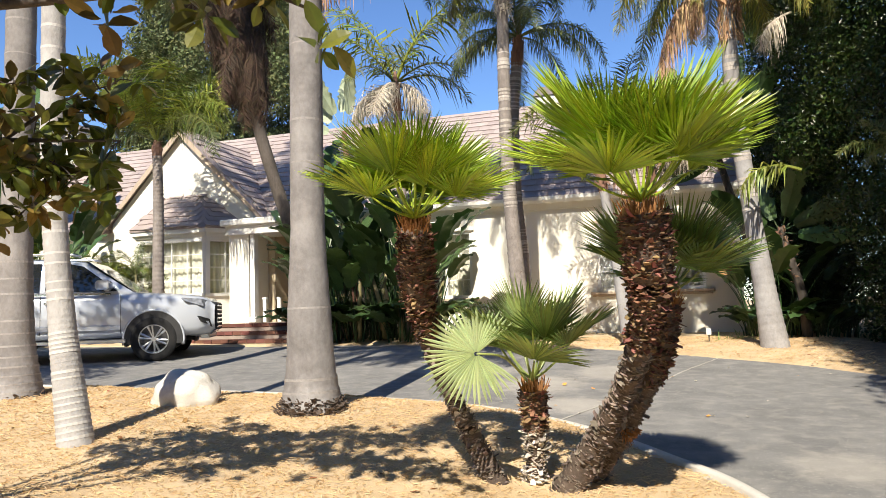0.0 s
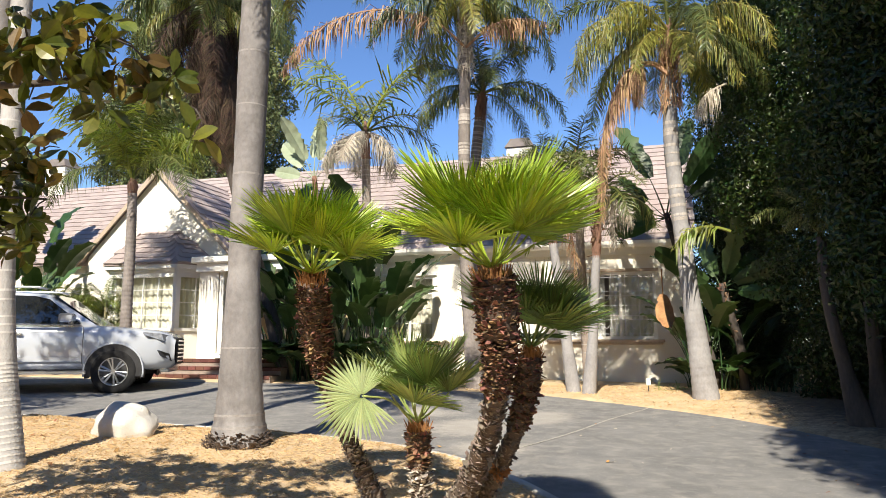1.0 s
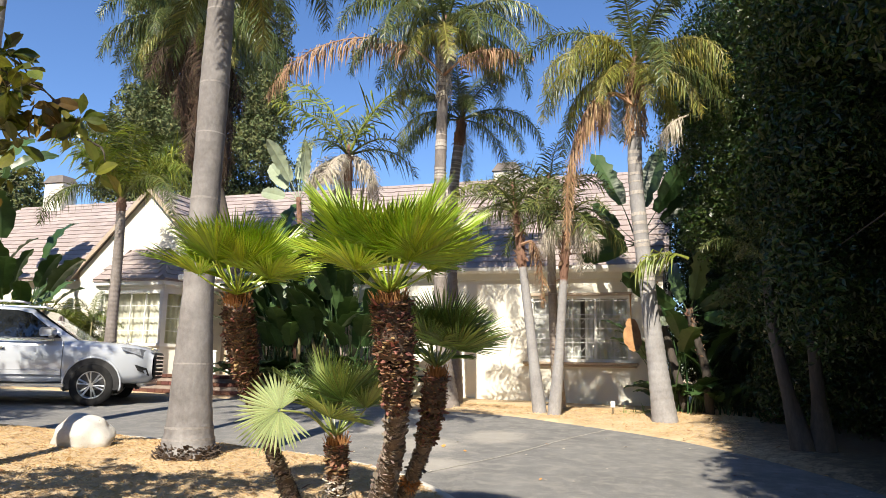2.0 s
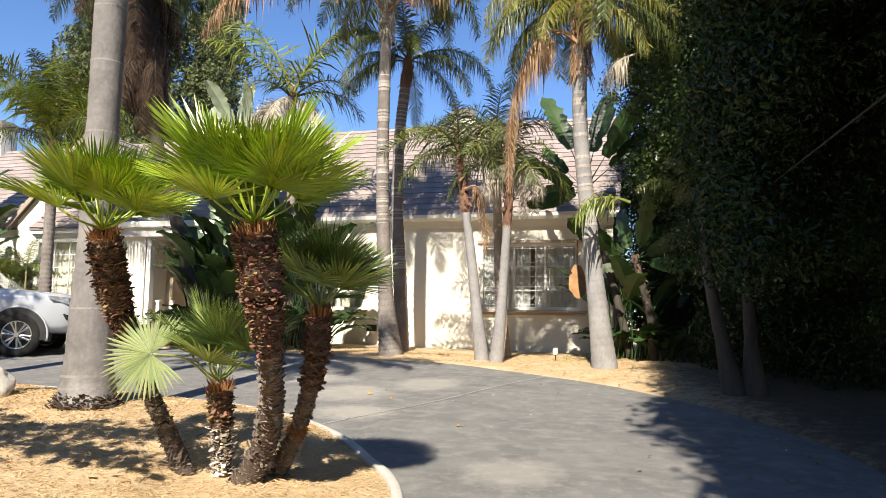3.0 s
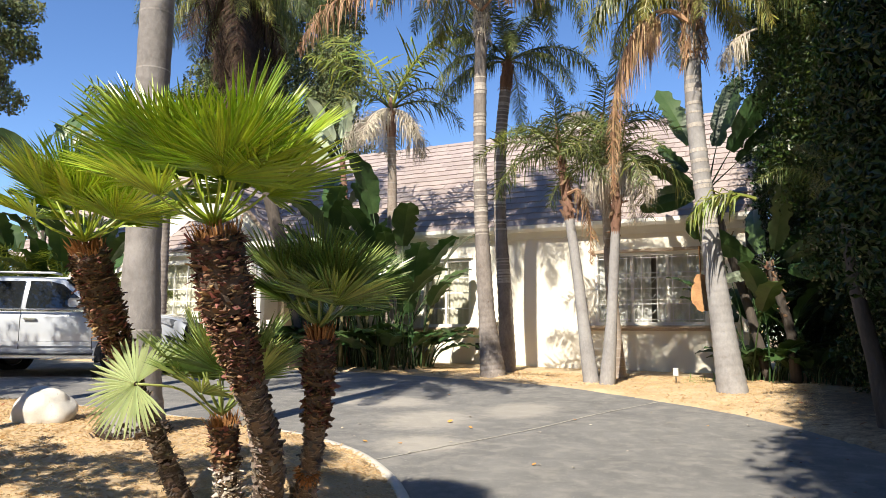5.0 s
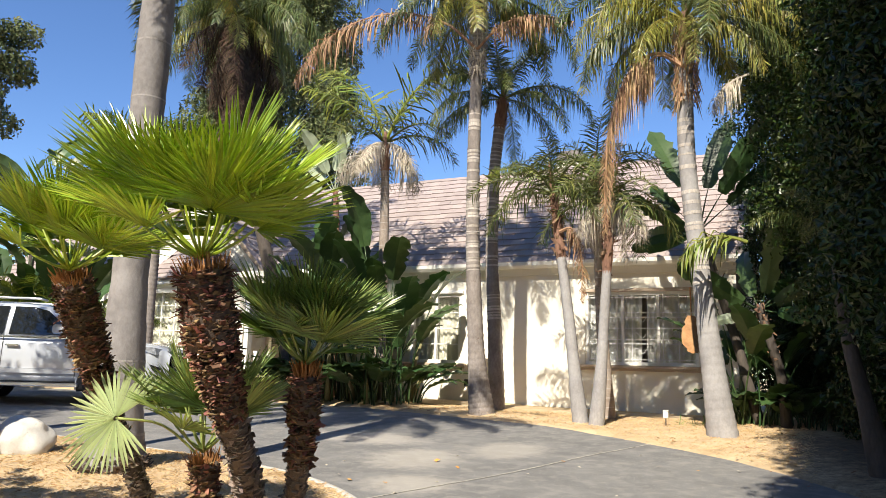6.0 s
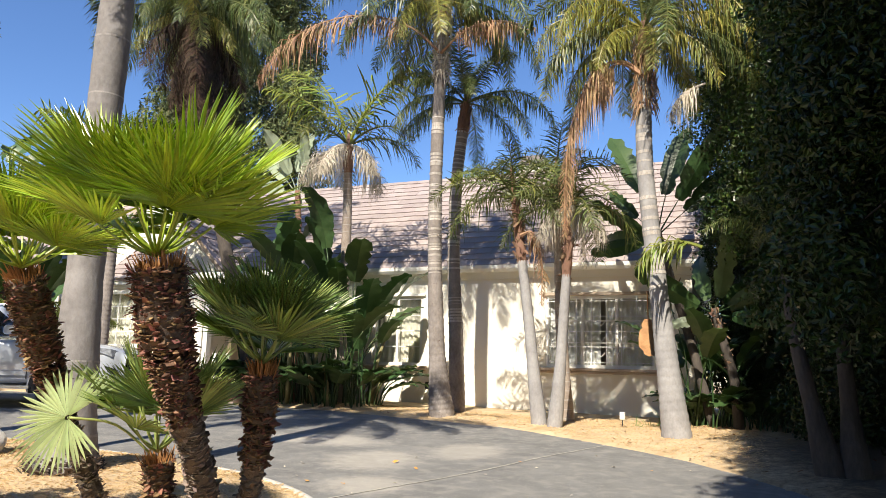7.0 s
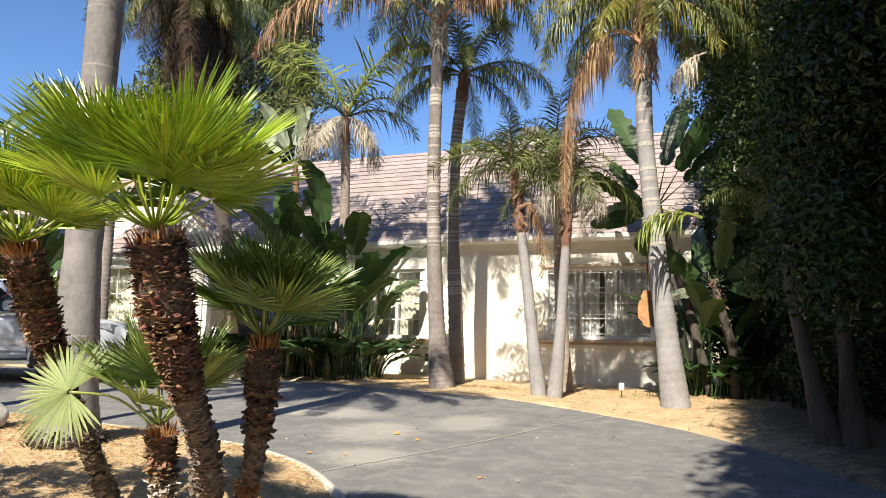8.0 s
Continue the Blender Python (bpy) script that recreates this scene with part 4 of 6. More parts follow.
big = queen_palm([(-3.57, 6.5, -0.12), (-3.58, 6.5, 0.4), (-3.59, 6.5, 1.6), (-3.58, 6.5, 3.2), (-3.57, 6.5, 4.4), (-3.56, 6.5, 5.7)], [0.30, 0.22, 0.155, 0.155, 0.15, 0.14],
                 FULL, 1.1, 23, TRUNK_GREY, "tall palm with a smooth grey trunk flaring at its base", gap=0.27, scar=RING_LINE, rough=0.008)
thin = queen_palm([(-4.76, 4.95, -0.2), (-4.86, 4.95, 0.4), (-4.93, 4.95, 0.9), (-5.02, 4.95, 1.9), (-5.04, 4.95, 3.6), (-5.0, 4.95, 7.6)], [0.135, 0.11, 0.098, 0.092, 0.09, 0.08],
                  FULL, 0.9, 29, TRUNK_PALE, "slender palm with a pale closely ringed trunk", gap=0.13, scar=SCAR_PALE, rough=0.01)
far = queen_palm([(-7.26, 6.66, -0.15), (-7.29, 6.66, 0.6), (-7.3, 6.66, 1.9), (-7.28, 6.66, 4.4), (-7.25, 6.66, 8.2)], [0.30, 0.19, 0.16, 0.155, 0.14],
                 FULL, 1.0, 31, TRUNK_GREY, "tall grey palm trunk with a swollen base", gap=0.27, scar=RING_LINE, rough=0.008)
left_palm = queen_palm([(-11.35, 14.0, 0.1), (-11.38, 14.0, 1.6), (-11.38, 14.0, 3.4), (-11.42, 14.0, 4.6)], [0.15, 0.125, 0.11, 0.10],
                       (("young", 5), ("lit", 10), ("bright", 4), ("middle", 2)), 1.18, 37, TRUNK_MID, "brown-trunked feather palm before the bay window", scar=False, gap=0.09, rough=0.05, sheath=0.2)
mid_palm = queen_palm([(-6.1, 15.4, 0.0), (-6.08, 15.4, 2.0), (-6.1, 15.4, 4.0), (-6.15, 15.4, 5.4)], [0.13, 0.11, 0.10, 0.09],
                      (("spear", 1), ("grey", 6)), 1.1, 41, TRUNK_BROWN, "small palm with a few living fronds and a withered skirt")
for kind, az, tilt, sc in (("lit", 172, -10, 1.4), ("lit", 18, -8, 1.45), ("spear", 60, -4, 1.4), ("lit", 215, 8, 1.1), ("stiff", -10, 5, 1.15), ("arched", 8, -12, 1.15), ("arched", 120, 0, 1.0), ("stiff", 250, 10, 1.0)):
    ob = part("frond", FRONDS[kind, 0], None, mid_palm)
    ob.matrix_basis = Matrix.Translation(Vector((-6.16, 15.4, 5.82)) - mid_palm.location) @ pose(0, 0, 0, 0, tilt, az) @ Matrix.Diagonal((sc, sc, sc, 1))
dead_palm = queen_palm([(-7.5, 14.6, 0.0), (-8.15, 14.6, 2.0), (-8.8, 14.6, 3.8), (-9.35, 14.6, 5.6), (-9.75, 14.6, 7.3), (-10.0, 14.6, 8.8)], [0.17, 0.15, 0.14, 0.13, 0.13, 0.13],
                       (("upper", 5), ("middle", 8), ("low", 12), ("hanging", 4), ("brown", 6)), 1.22, 43, BARK, "leaning dark palm with a heavy skirt of dead fronds", scar=False)
for k in range(64):
    r3 = random.Random(k)
    z = 6.6 + 2.1 * k / 63
    ob = part("dead_frond", FRONDS["brown", k % 2], None, dead_palm)
    sc = r3.uniform(0.65, 0.95)
    ob.matrix_basis = Matrix.Translation(Vector((-9.2 - 0.25 * (z - 6.0), 14.6, z)) - dead_palm.location) @ pose(0, 0, 0, 0, r3.uniform(8, 24), k * 137.5) @ Matrix.Diagonal((sc, sc, sc, 1))

# shaggy fibre below two crowns
for palm, p0, p1, r, mat in ((kp1, (-3.325, 13.9, 6.4), (-3.32, 13.9, 8.0), 0.13, FEATHER_GREY), (kp3, (0.615, 12.7, 4.9), (0.62, 12.7, 6.1), 0.14, FEATHER_DEAD)):
    g = Geo()
    rt = random.Random(int(r * 100))
    for k in range(420):
        s, a = rt.random(), rt.uniform(0, 6.283)
        b = Vector(p0).lerp(Vector(p1), s) - palm.location + Vector((math.cos(a), math.sin(a), 0)) * r * rt.uniform(0.8, 1.15)
        d = Vector((math.cos(a) * 0.22, math.sin(a) * 0.22, rt.uniform(-1.0, 1.0))) * rt.uniform(0.12, 0.4)
        g.tube([b, b + d], [rt.uniform(0.006, 0.016), 0.002], 4)
    tagged(part("fibre_skirt", g, mat, palm, "shaggy dry fibre"), kind="stuff")

# long dead fronds
def dead_frond(palm, ctrl, leaf, n, seed, mat=FEATHER_DEAD, hang=1.2, planes=2, start=0.22):
    base = palm.location
    path = [p - base for p in curve_points(ctrl, 22)]
    me = frond_mesh("dead_frond", mat, path, n, leaf, -15, hang, 0.026, seed, start=start, planes=planes, thick=0.03)
    part("dead_frond", me, None, palm, "dry brown hanging frond")


dead_frond(kp1, [(-3.3, 13.8, 6.9), (-3.9, 13.6, 7.45), (-4.9, 13.5, 7.8), (-6.0, 13.5, 7.75), (-6.8, 13.5, 7.35), (-7.3, 13.5, 6.7)], 0.5, 80, 3)
dead_frond(kp1, [(-3.3, 13.8, 6.9), (-2.7, 13.6, 7.2), (-2.0, 13.5, 7.2), (-1.3, 13.4, 6.9)], 0.4, 40, 4)
dead_frond(kp3, [(0.6, 12.6, 5.45), (0.35, 12.5, 5.66), (0.0, 12.4, 5.58), (-0.32, 12.4, 5.1), (-0.5, 12.4, 4.4), (-0.55, 12.4, 3.7), (-0.55, 12.4, 2.95)], 0.34, 190, 5, FEATHER_TAN, 2.0, 2, 0.28)
dead_frond(kp3, [(0.6, 12.6, 5.45), (0.3, 12.4, 5.6), (0.1, 12.3, 5.4), (0.05, 12.3, 4.9)], 0.32, 44, 6, FEATHER_TAN, 1.8, 2, 0.5)
dead_frond(tp2, [(-0.75, 13.3, 3.4), (-0.6, 13.2, 3.6), (-0.45, 13.2, 3.2), (-0.4, 13.2, 2.6)], 0.35, 40, 7, FEATHER_GREY)
dead_frond(tp1, [(-1.55, 13.4, 3.2), (-1.3, 13.3, 3.2), (-1.15, 13.3, 2.7), (-1.15, 13.3, 2.0)], 0.3, 40, 9)


# ---- fan palms in the island bed ----
def fan_mesh(name, mat, stalk, radius, segs, span, seed, cup=0.25, droop=0.18):
    """A fan leaf: pleated blade joined to past half its depth, then stiff pointed tips."""
    rng = random.Random(seed)
    g = Geo()
    bend = [Vector((stalk * s, 0, -0.06 * stalk * math.sin(math.pi * s))) for s in (0, 0.33, 0.66, 1.0)]
    g.tube(bend, [0.011, 0.008, 0.007, 0.006], 5)
    hub = Vector((stalk, 0, 0))
    half = radians(span / segs) * 0.5
    for i in range(segs):
        f = (i + 0.5) / segs * 2 - 1
        a = f * radians(span / 2)
        R = radius * (1.0 - 0.17 * abs(f) ** 1.6) * rng.uniform(0.93, 1.04)
        curl = rng.uniform(0.6, 1.4)

        def at(r, ang, rise=0.0):
            x, y = math.cos(ang) * r, math.sin(ang) * r
            z = cup * r * (1 - math.cos(ang)) * 0.5 + cup * abs(y) * 0.5 - droop * curl * (r / radius) ** 2.2 * radius + rise
            return tuple(hub + Vector((x, y, z)))

        r0, r1, r2 = 0.04 * radius, R * rng.uniform(0.46, 0.58), R * 0.80
        pl = 1.1 * half * r1
        sway = rng.gauss(0, 0.014)
        lift = rng.gauss(0, 0.022) * radius
        vs = [at(r0, a - half), at(r0, a, 0.002), at(r0, a + half), at(r1, a - half * 0.98), at(r1, a, pl), at(r1, a + half * 0.98),
              at(r2, a + sway - half * 0.52, lift), at(r2, a + sway, lift + pl * 0.75), at(r2, a + sway + half * 0.52, lift), at(R, a + sway * 1.6, lift * 1.6)]
        g.add(vs, [(0, 1, 4, 3), (1, 2, 5, 4), (3, 4, 7, 6), (4, 5, 8, 7), (6, 7, 9), (7, 8, 9)])
    return g.mesh(name, mat)


def fan_palm(label, ctrl, radii, leaves, radius, stalk, mats, seed, boot_top, boot_low, pale_low=True, low=12, high=48, lean=(0, 0)):
    rng = random.Random(seed)
    base = Vector(ctrl[0])
    palm = thing("fan_palm", base, label, "palm tree", "fan palms in the island bed")
    path = [p - base for p in curve_points(ctrl, 26)]
    rad = [float(np.interp(i / 26, np.linspace(0, 1, len(radii)), radii)) for i in range(27)]
    g = Geo()
    rings = [r * (1.06 if i % 2 else 0.95) for i, r in enumerate(rad)]
    g.tube(path, rings, 14)
    trunk = part("trunk", g, ROOTS, palm, smooth=True)
    g = Geo()
    boots(g, path, rad, int(boot_top * 1.3), 0.60, 1.0, 0.033, rng, 0.75)
    tagged(part("leaf_base_cover", g, BOOT, trunk, "brown frayed old leaf bases"), kind="stuff")
    g = Geo()
    boots(g, path, rad, boot_low, 0.0, 0.64, 0.038 if pale_low else 0.028, rng, 0.6 if pale_low else 0.32, 0.9 if pale_low else 1.5)
    tagged(part("leaf_base_cover", g, BOOT_PALE if pale_low else BOOT_GREY, trunk, "weathered old leaf bases"), kind="stuff")
    top = path[-1]
    t = (path[-1] - path[-3]).normalized()
    g = Geo()
    r = rad[-1]
    e1 = t.orthogonal().normalized()
    e2 = t.cross(e1)
    for k in range(170):
        a, q = rng.uniform(0, 6.283), rng.uniform(0.15, 0.9)
        o = e1 * math.cos(a) + e2 * math.sin(a)
        b = top + o * r * q - t * 0.03
        g.tube([b, b + (t + o * rng.uniform(0.0, 0.5)) * rng.uniform(0.04, 0.12)], [rng.uniform(0.003, 0.009), 0.0015], 4)
    tagged(part("crown_fibre", g, FIBRE, trunk, "orange fibrous crown"), kind="stuff")
    metal = [fan_mesh("fan_leaf", mats[v % len(mats)], stalk * (1.05 - 0.07 * v), radius * (0.97 + 0.02 * v), 50 + v, 150 + 16 * v, seed + v, 0.42 - 0.06 * v, 0.0 + 0.03 * v) for v in range(4)]
    az = rng.uniform(0, 360)
    for i in range(leaves):
        u = i / (leaves - 1)
        az += 137.5 + rng.uniform(-12, 12)
        elev = 72 - (72 - high) * (u / 0.78) ** 0.6 if u < 0.78 else low + (high - low) * (1 - u) / 0.22
        elev += rng.uniform(-6, 6)
        sc = rng.uniform(0.9, 1.1) * (0.72 + 0.28 * min(1, u * 3))
        ob = part("fan_leaf", metal[min(3, int(u * 4))], None, palm)
        ob.matrix_basis = Matrix.Translation(top + t * 0.06) @ pose(0, 0, 0, lean[0], lean[1], 0) @ pose(0, 0, 0, 0, 0, az) @ pose(0, 0, 0, 0, -elev, 0) @ pose(0, 0, 0, rng.uniform(-20, 20), 0, 0) @ Matrix.Diagonal((sc, sc, sc, 1))
    return palm


fan_a = fan_palm("fan palm with a curved dark shaggy trunk", [(-1.45, 5.12, -0.42), (-1.601, 5.089, -0.117), (-1.721, 5.026, 0.167), (-1.808, 4.936, 0.45), (-1.854, 4.818, 0.733), (-1.849, 4.673, 1.017), (-1.785, 4.5, 1.30)],
                 [0.075, 0.065, 0.056, 0.056, 0.075, 0.105, 0.095], 19, 0.43, 0.33, (FAN,), 101, 1600, 1400, False, 18, 36)
fan_b = fan_palm("largest fan palm, its stout leaning trunk clad in old leaf bases", [(-1.07, 5.17, -0.42), (-0.876, 5.085, -0.125), (-0.706, 4.873, 0.15), (-0.566, 4.602, 0.425), (-0.465, 4.346, 0.7), (-0.425, 4.19, 0.975), (-0.44, 4.12, 1.25)],
                 [0.10, 0.085, 0.072, 0.064, 0.072, 0.115, 0.115], 20, 0.49, 0.35, (FAN,), 102, 2000, 1900, False, 28, 42, (9, 0))
fan_c = fan_palm("short fan palm with a pale scaly trunk", [(-1.28, 5.26, -0.42), (-1.24, 5.176, -0.176), (-1.223, 5.114, 0.049), (-1.22, 5.07, 0.273)],
                 [0.065, 0.06, 0.065, 0.085], 11, 0.40, 0.36, (FAN_MID,), 103, 420, 700, True, 30, 46)
fan_d = fan_palm("slim fan palm with dark green leaves", [(-0.96, 5.4, -0.42), (-0.807, 5.30, -0.2), (-0.672, 5.19, 0.0), (-0.556, 5.079, 0.2), (-0.462, 4.976, 0.4), (-0.396, 4.894, 0.6), (-0.365, 4.843, 0.80)],
                 [0.07, 0.06, 0.055, 0.05, 0.06, 0.075, 0.07], 14, 0.38, 0.27, (FAN_DARK,), 104, 750, 900, False, 15, 40)
# an orange tuft where the slim trunk bends
g = Geo()
rt = random.Random(17)
for k in range(160):
    d = Vector((rt.gauss(0.2, 0.8), rt.gauss(-0.5, 0.8), rt.gauss(-0.1, 0.6))).normalized()
    b = Vector((-0.66, 5.17, 0.02)) - fan_d.location + d * rt.uniform(0.03, 0.055)
    g.tube([b, b + d * rt.uniform(0.02, 0.05) + Vector((0, 0, -0.01))], [0.006, 0.002], 4)
tagged(part("fibre_tuft", g, FIBRE, fan_d, "orange fibrous tuft"), kind="stuff")
# one old pale leaf that hangs beside the short palm
hub = Vector((-1.45, 4.62, 0.53)) - fan_c.location
neck = Vector((-1.22, 5.07, 0.28)) - fan_c.location
g = Geo()
g.tube(curve_points([neck, neck.lerp(hub, 0.5) + Vector((0, 0, 0.08)), hub], 8), [0.008] * 9, 6)
part("leaf_stalk", g, STALK, fan_c, smooth=True)
ax = Vector((-0.92, -0.25, -0.05)).normalized()
az = Vector((0.10, -0.9, 0.38))
az = (az - ax * (az @ ax)).normalized()
ay = az.cross(ax)
pale = part("fan_leaf", fan_mesh("fan_leaf", FAN_PALE, 0.01, 0.36, 44, 290, 77, 0.05, 0.10), None, fan_c, "faded pale green leaf")
pale.matrix_basis = Matrix.Translation(hub) @ Matrix((ax, ay, az)).transposed().to_4x4()


# ---- broad paddle-leaved plants ----
def paddle_mesh(name, mat, height, lean, blade, width, seed, tears=5, curl=48):
    rng = random.Random(seed)
    g = Geo()
    stem = []
    p = Vector((0, 0, 0))
    for i in range(9):
        a = radians(90 - lean * (i / 8) ** 1.4)
        stem.append(p.copy())
        p = p + Vector((math.cos(a), 0, math.sin(a))) * (height / 8)
    g.tube(stem, [0.02 * (1 - 0.6 * i / 8) for i in range(9)], 5)
    rows = []
    base, n = stem[-1], 16
    cuts = sorted(rng.uniform(0.15, 0.95) for _ in range(tears))
    q = base.copy()
    left, right = [], []
    for i in range(n + 1):
        s = i / n
        a = radians(90 - lean - curl * s ** 1.5)
        t = Vector((math.cos(a), 0, math.sin(a)))
        nr = Vector((-math.sin(a), 0, math.cos(a)))
        w = width * 0.5 * (math.sin(math.pi * min(1, s * 0.93 + 0.05)) ** 0.55) * (1 if s < 0.97 else 0.3)
        wav = 0.05 * width * math.sin(i * 1.7 + seed)
        for lst, sg in ((left, 1), (right, -1)):
            notch = 0.72 if any(abs(s - c) < 0.03 for c in cuts) and rng.random() < 0.5 else 1.0
            lst.append((q.copy(), q + Vector((0, sg * w * 0.55 * notch, 0)) + nr * (0.16 * w), q + Vector((0, sg * w * notch, 0)) + nr * (0.20 * w + wav * sg)))
        q = q + t * (blade / n)
    for lst in (left, right):
        g.sheet(lst)
    return g.mesh(name, mat, True)


PADDLES = {}
for key, mat, h, ln, bl, wd in (("short", PADDLE, 0.55, 55, 0.75, 0.34), ("medium", PADDLE, 1.3, 30, 0.85, 0.38), ("tall", PADDLE, 1.9, 22, 0.95, 0.42), ("upright", PADDLE, 2.5, 10, 1.05, 0.45),
                                ("pale", PADDLE_PALE, 0.5, 8, 1.15, 0.40), ("lance", PADDLE, 0.8, 8, 1.6, 0.46), ("broad", PADDLE, 0.25, 22, 1.25, 0.34), ("huge", PADDLE, 1.0, 22, 1.6, 0.62)):
    for v in range(3):
        PADDLES[key, v] = paddle_mesh("paddle_leaf", mat, h * (0.9 + 0.1 * v), ln + 5 * v, bl, wd, 7 * v + len(key), 3 + 2 * v, {"pale": 22, "lance": 22, "broad": 36}.get(key, 48))


def paddle_clump(at, plan, label, seed, spread=0.35, size=1.0, stems=0):
    rng = random.Random(seed)
    plant = thing("bird_of_paradise", at, label, "plant", "bird of paradise plants")
    for i in range(stems):
        a = rng.uniform(0, 6.28)
        x, y = math.cos(a) * spread * 0.7, math.sin(a) * spread * 0.7
        g = Geo()
        h = rng.uniform(0.5, 1.3) * size
        g.tube([(x, y, -0.1), (x * 1.2, y * 1.2, h * 0.6), (x * 1.5, y * 1.5, h)], [0.06, 0.05, 0.035], 8)
        part("stem", g, CANE, plant, smooth=True)
    for kind, count in plan:
        for i in range(count):
            ob = part("leaf", PADDLES[kind, rng.randint(0, 2)], None, plant)
            r, a = spread * math.sqrt(rng.random()), rng.uniform(0, 6.28)
            sc = size * rng.uniform(0.8, 1.15)
            ob.matrix_basis = pose(r * math.cos(a), r * math.sin(a), -0.05, rng.uniform(-8, 8), rng.uniform(-8, 8), math.degrees(a) + rng.uniform(-60, 60)) @ Matrix.Diagonal((sc, sc, sc, 1))
    return plant


paddle_clump((-5.9, 15.2, 0.1), (("short", 44), ("medium", 30), ("tall", 12), ("upright", 3)), "dense clump of dark green bird of paradise by the front wall", 1, 0.85, 1.2, 5)
paddle_clump((-7.1, 15.1, 0.1), (("short", 44), ("medium", 30), ("tall", 10)), "dark green bird of paradise clump beside the porch steps", 2, 0.85, 1.25, 5)
paddle_clump((-8.2, 15.7, 0.1), (("short", 8), ("medium", 12), ("tall", 10), ("upright", 4)), "dark bird of paradise at the porch corner", 3, 0.55, 1.25, 4)
paddle_clump((1.25, 15.4, 0.05), (("short", 16), ("medium", 12), ("tall", 2)), "bird of paradise at the shaded house corner", 4, 0.45, 1.0, 1)
paddle_clump((1.0, 15.75, 0.05), (("short", 22), ("medium", 14)), "low dark bird of paradise against the end of the front wall", 8, 0.3, 0.85, 2)
paddle_clump((2.1, 15.5, 0.05), (("short", 34), ("medium", 10)), "low leafy bird of paradise under the ficus", 9, 0.6, 0.8)
paddle_clump((-15.1, 14.5, 0.2), (("medium", 8), ("tall", 12), ("upright", 8)), "bird of paradise beside the gabled wing", 6, 0.6, 1.28, 3)
paddle_clump((-16.6, 14.2, 0.2), (("short", 10), ("medium", 16), ("tall", 14), ("upright", 5)), "leafy bird of paradise behind the parked car", 7, 0.9, 1.2, 4)

# ---- tree-sized bird of paradise ----
def banana_tree(ctrl, leaves, label, seed, size=1.0, orange=False):
    """A leaning stem with leaves round its top. leaves: (kind, sideways tilt, turn, scale)."""
    base = Vector(ctrl[0])
    rng = random.Random(seed)
    tree = thing("giant_bird_of_paradise", base, label, "plant", "giant bird of paradise plants")
    path = [p - base for p in curve_points(ctrl, 12)]
    g = Geo()
    g.tube(path, [0.09 - 0.03 * i / 12 for i in range(13)], 10)
    part("trunk", g, SHEATH if orange else BARK, tree, smooth=True)
    g = Geo()
    boots(g, path, [0.1 - 0.03 * i / 12 for i in range(13)], 36, 0.4, 1.0, 0.10, rng, 0.10, 0.7)
    tagged(part("old_leaf_sheath", g, SHEATH, tree, "dry split leaf sheaths"), kind="stuff")
    for kind, tilt, turn, sc in leaves:
        ob = part("leaf", PADDLES[kind, rng.randint(0, 2)], None, tree)
        sc *= size
        ob.matrix_basis = Matrix.Translation(path[-1] - Vector((0, 0, 0.1))) @ pose(0, 0, 0, 0, tilt, 0) @ pose(0, 0, 0, 0, 0, turn) @ Matrix.Diagonal((sc, sc, sc, 1))
    return tree


banana_tree([(-7.3, 15.5, 0), (-7.35, 15.5, 2.0), (-7.42, 15.5, 4.0), (-7.5, 15.5, 4.9)],
            (("pale", -42, 100, 1.0), ("pale", -22, -95, 1.0), ("pale", -4, 85, 1.05), ("pale", 18, -100, 0.9), ("pale", -70, 100, 0.85), ("pale", 44, -75, 0.8)),
            "tall bird of paradise with pale sunlit leaves and an orange-brown stem", 51, 1.0, True)
corner = banana_tree([(1.35, 15.5, 0), (1.05, 15.5, 1.3), (0.7, 15.5, 2.6), (0.45, 15.5, 3.6)],
                     (("lance", -17, 110, 1.05), ("lance", 10, 75, 1.0), ("lance", 30, -75, 0.95), ("lance", 48, 95, 0.85), ("broad", -72, -80, 1.0), ("broad", -92, 80, 0.9), ("broad", -110, -90, 0.95), ("lance", -45, 85, 0.6)),
                     "giant bird of paradise with large dark leaves at the house corner", 52)
banana_tree([(1.75, 15.0, 0), (1.7, 15.0, 0.9), (1.5, 15.0, 1.7), (1.42, 15.0, 2.1)],
            (("broad", -60, -90, 1.15), ("broad", 62, -80, 1.2), ("pale", -108, -80, 0.5), ("broad", 100, -95, 1.05), ("broad", 20, -100, 1.1), ("broad", -25, 75, 1.0), ("broad", 45, 90, 1.0)),
            "leaning brown-stemmed bird of paradise beside the house corner", 53)
banana_tree([(-16.9, 14.8, 0), (-16.8, 14.8, 3.0), (-16.7, 14.8, 5.4)],
            (("huge", -30, 95, 0.9), ("huge", -6, 80, 0.95), ("huge", 16, 100, 0.9), ("huge", 38, 85, 0.85), ("huge", -55, -80, 0.8), ("huge", 60, -90, 0.8)),
            "tall bird of paradise rising behind the parked car", 54)


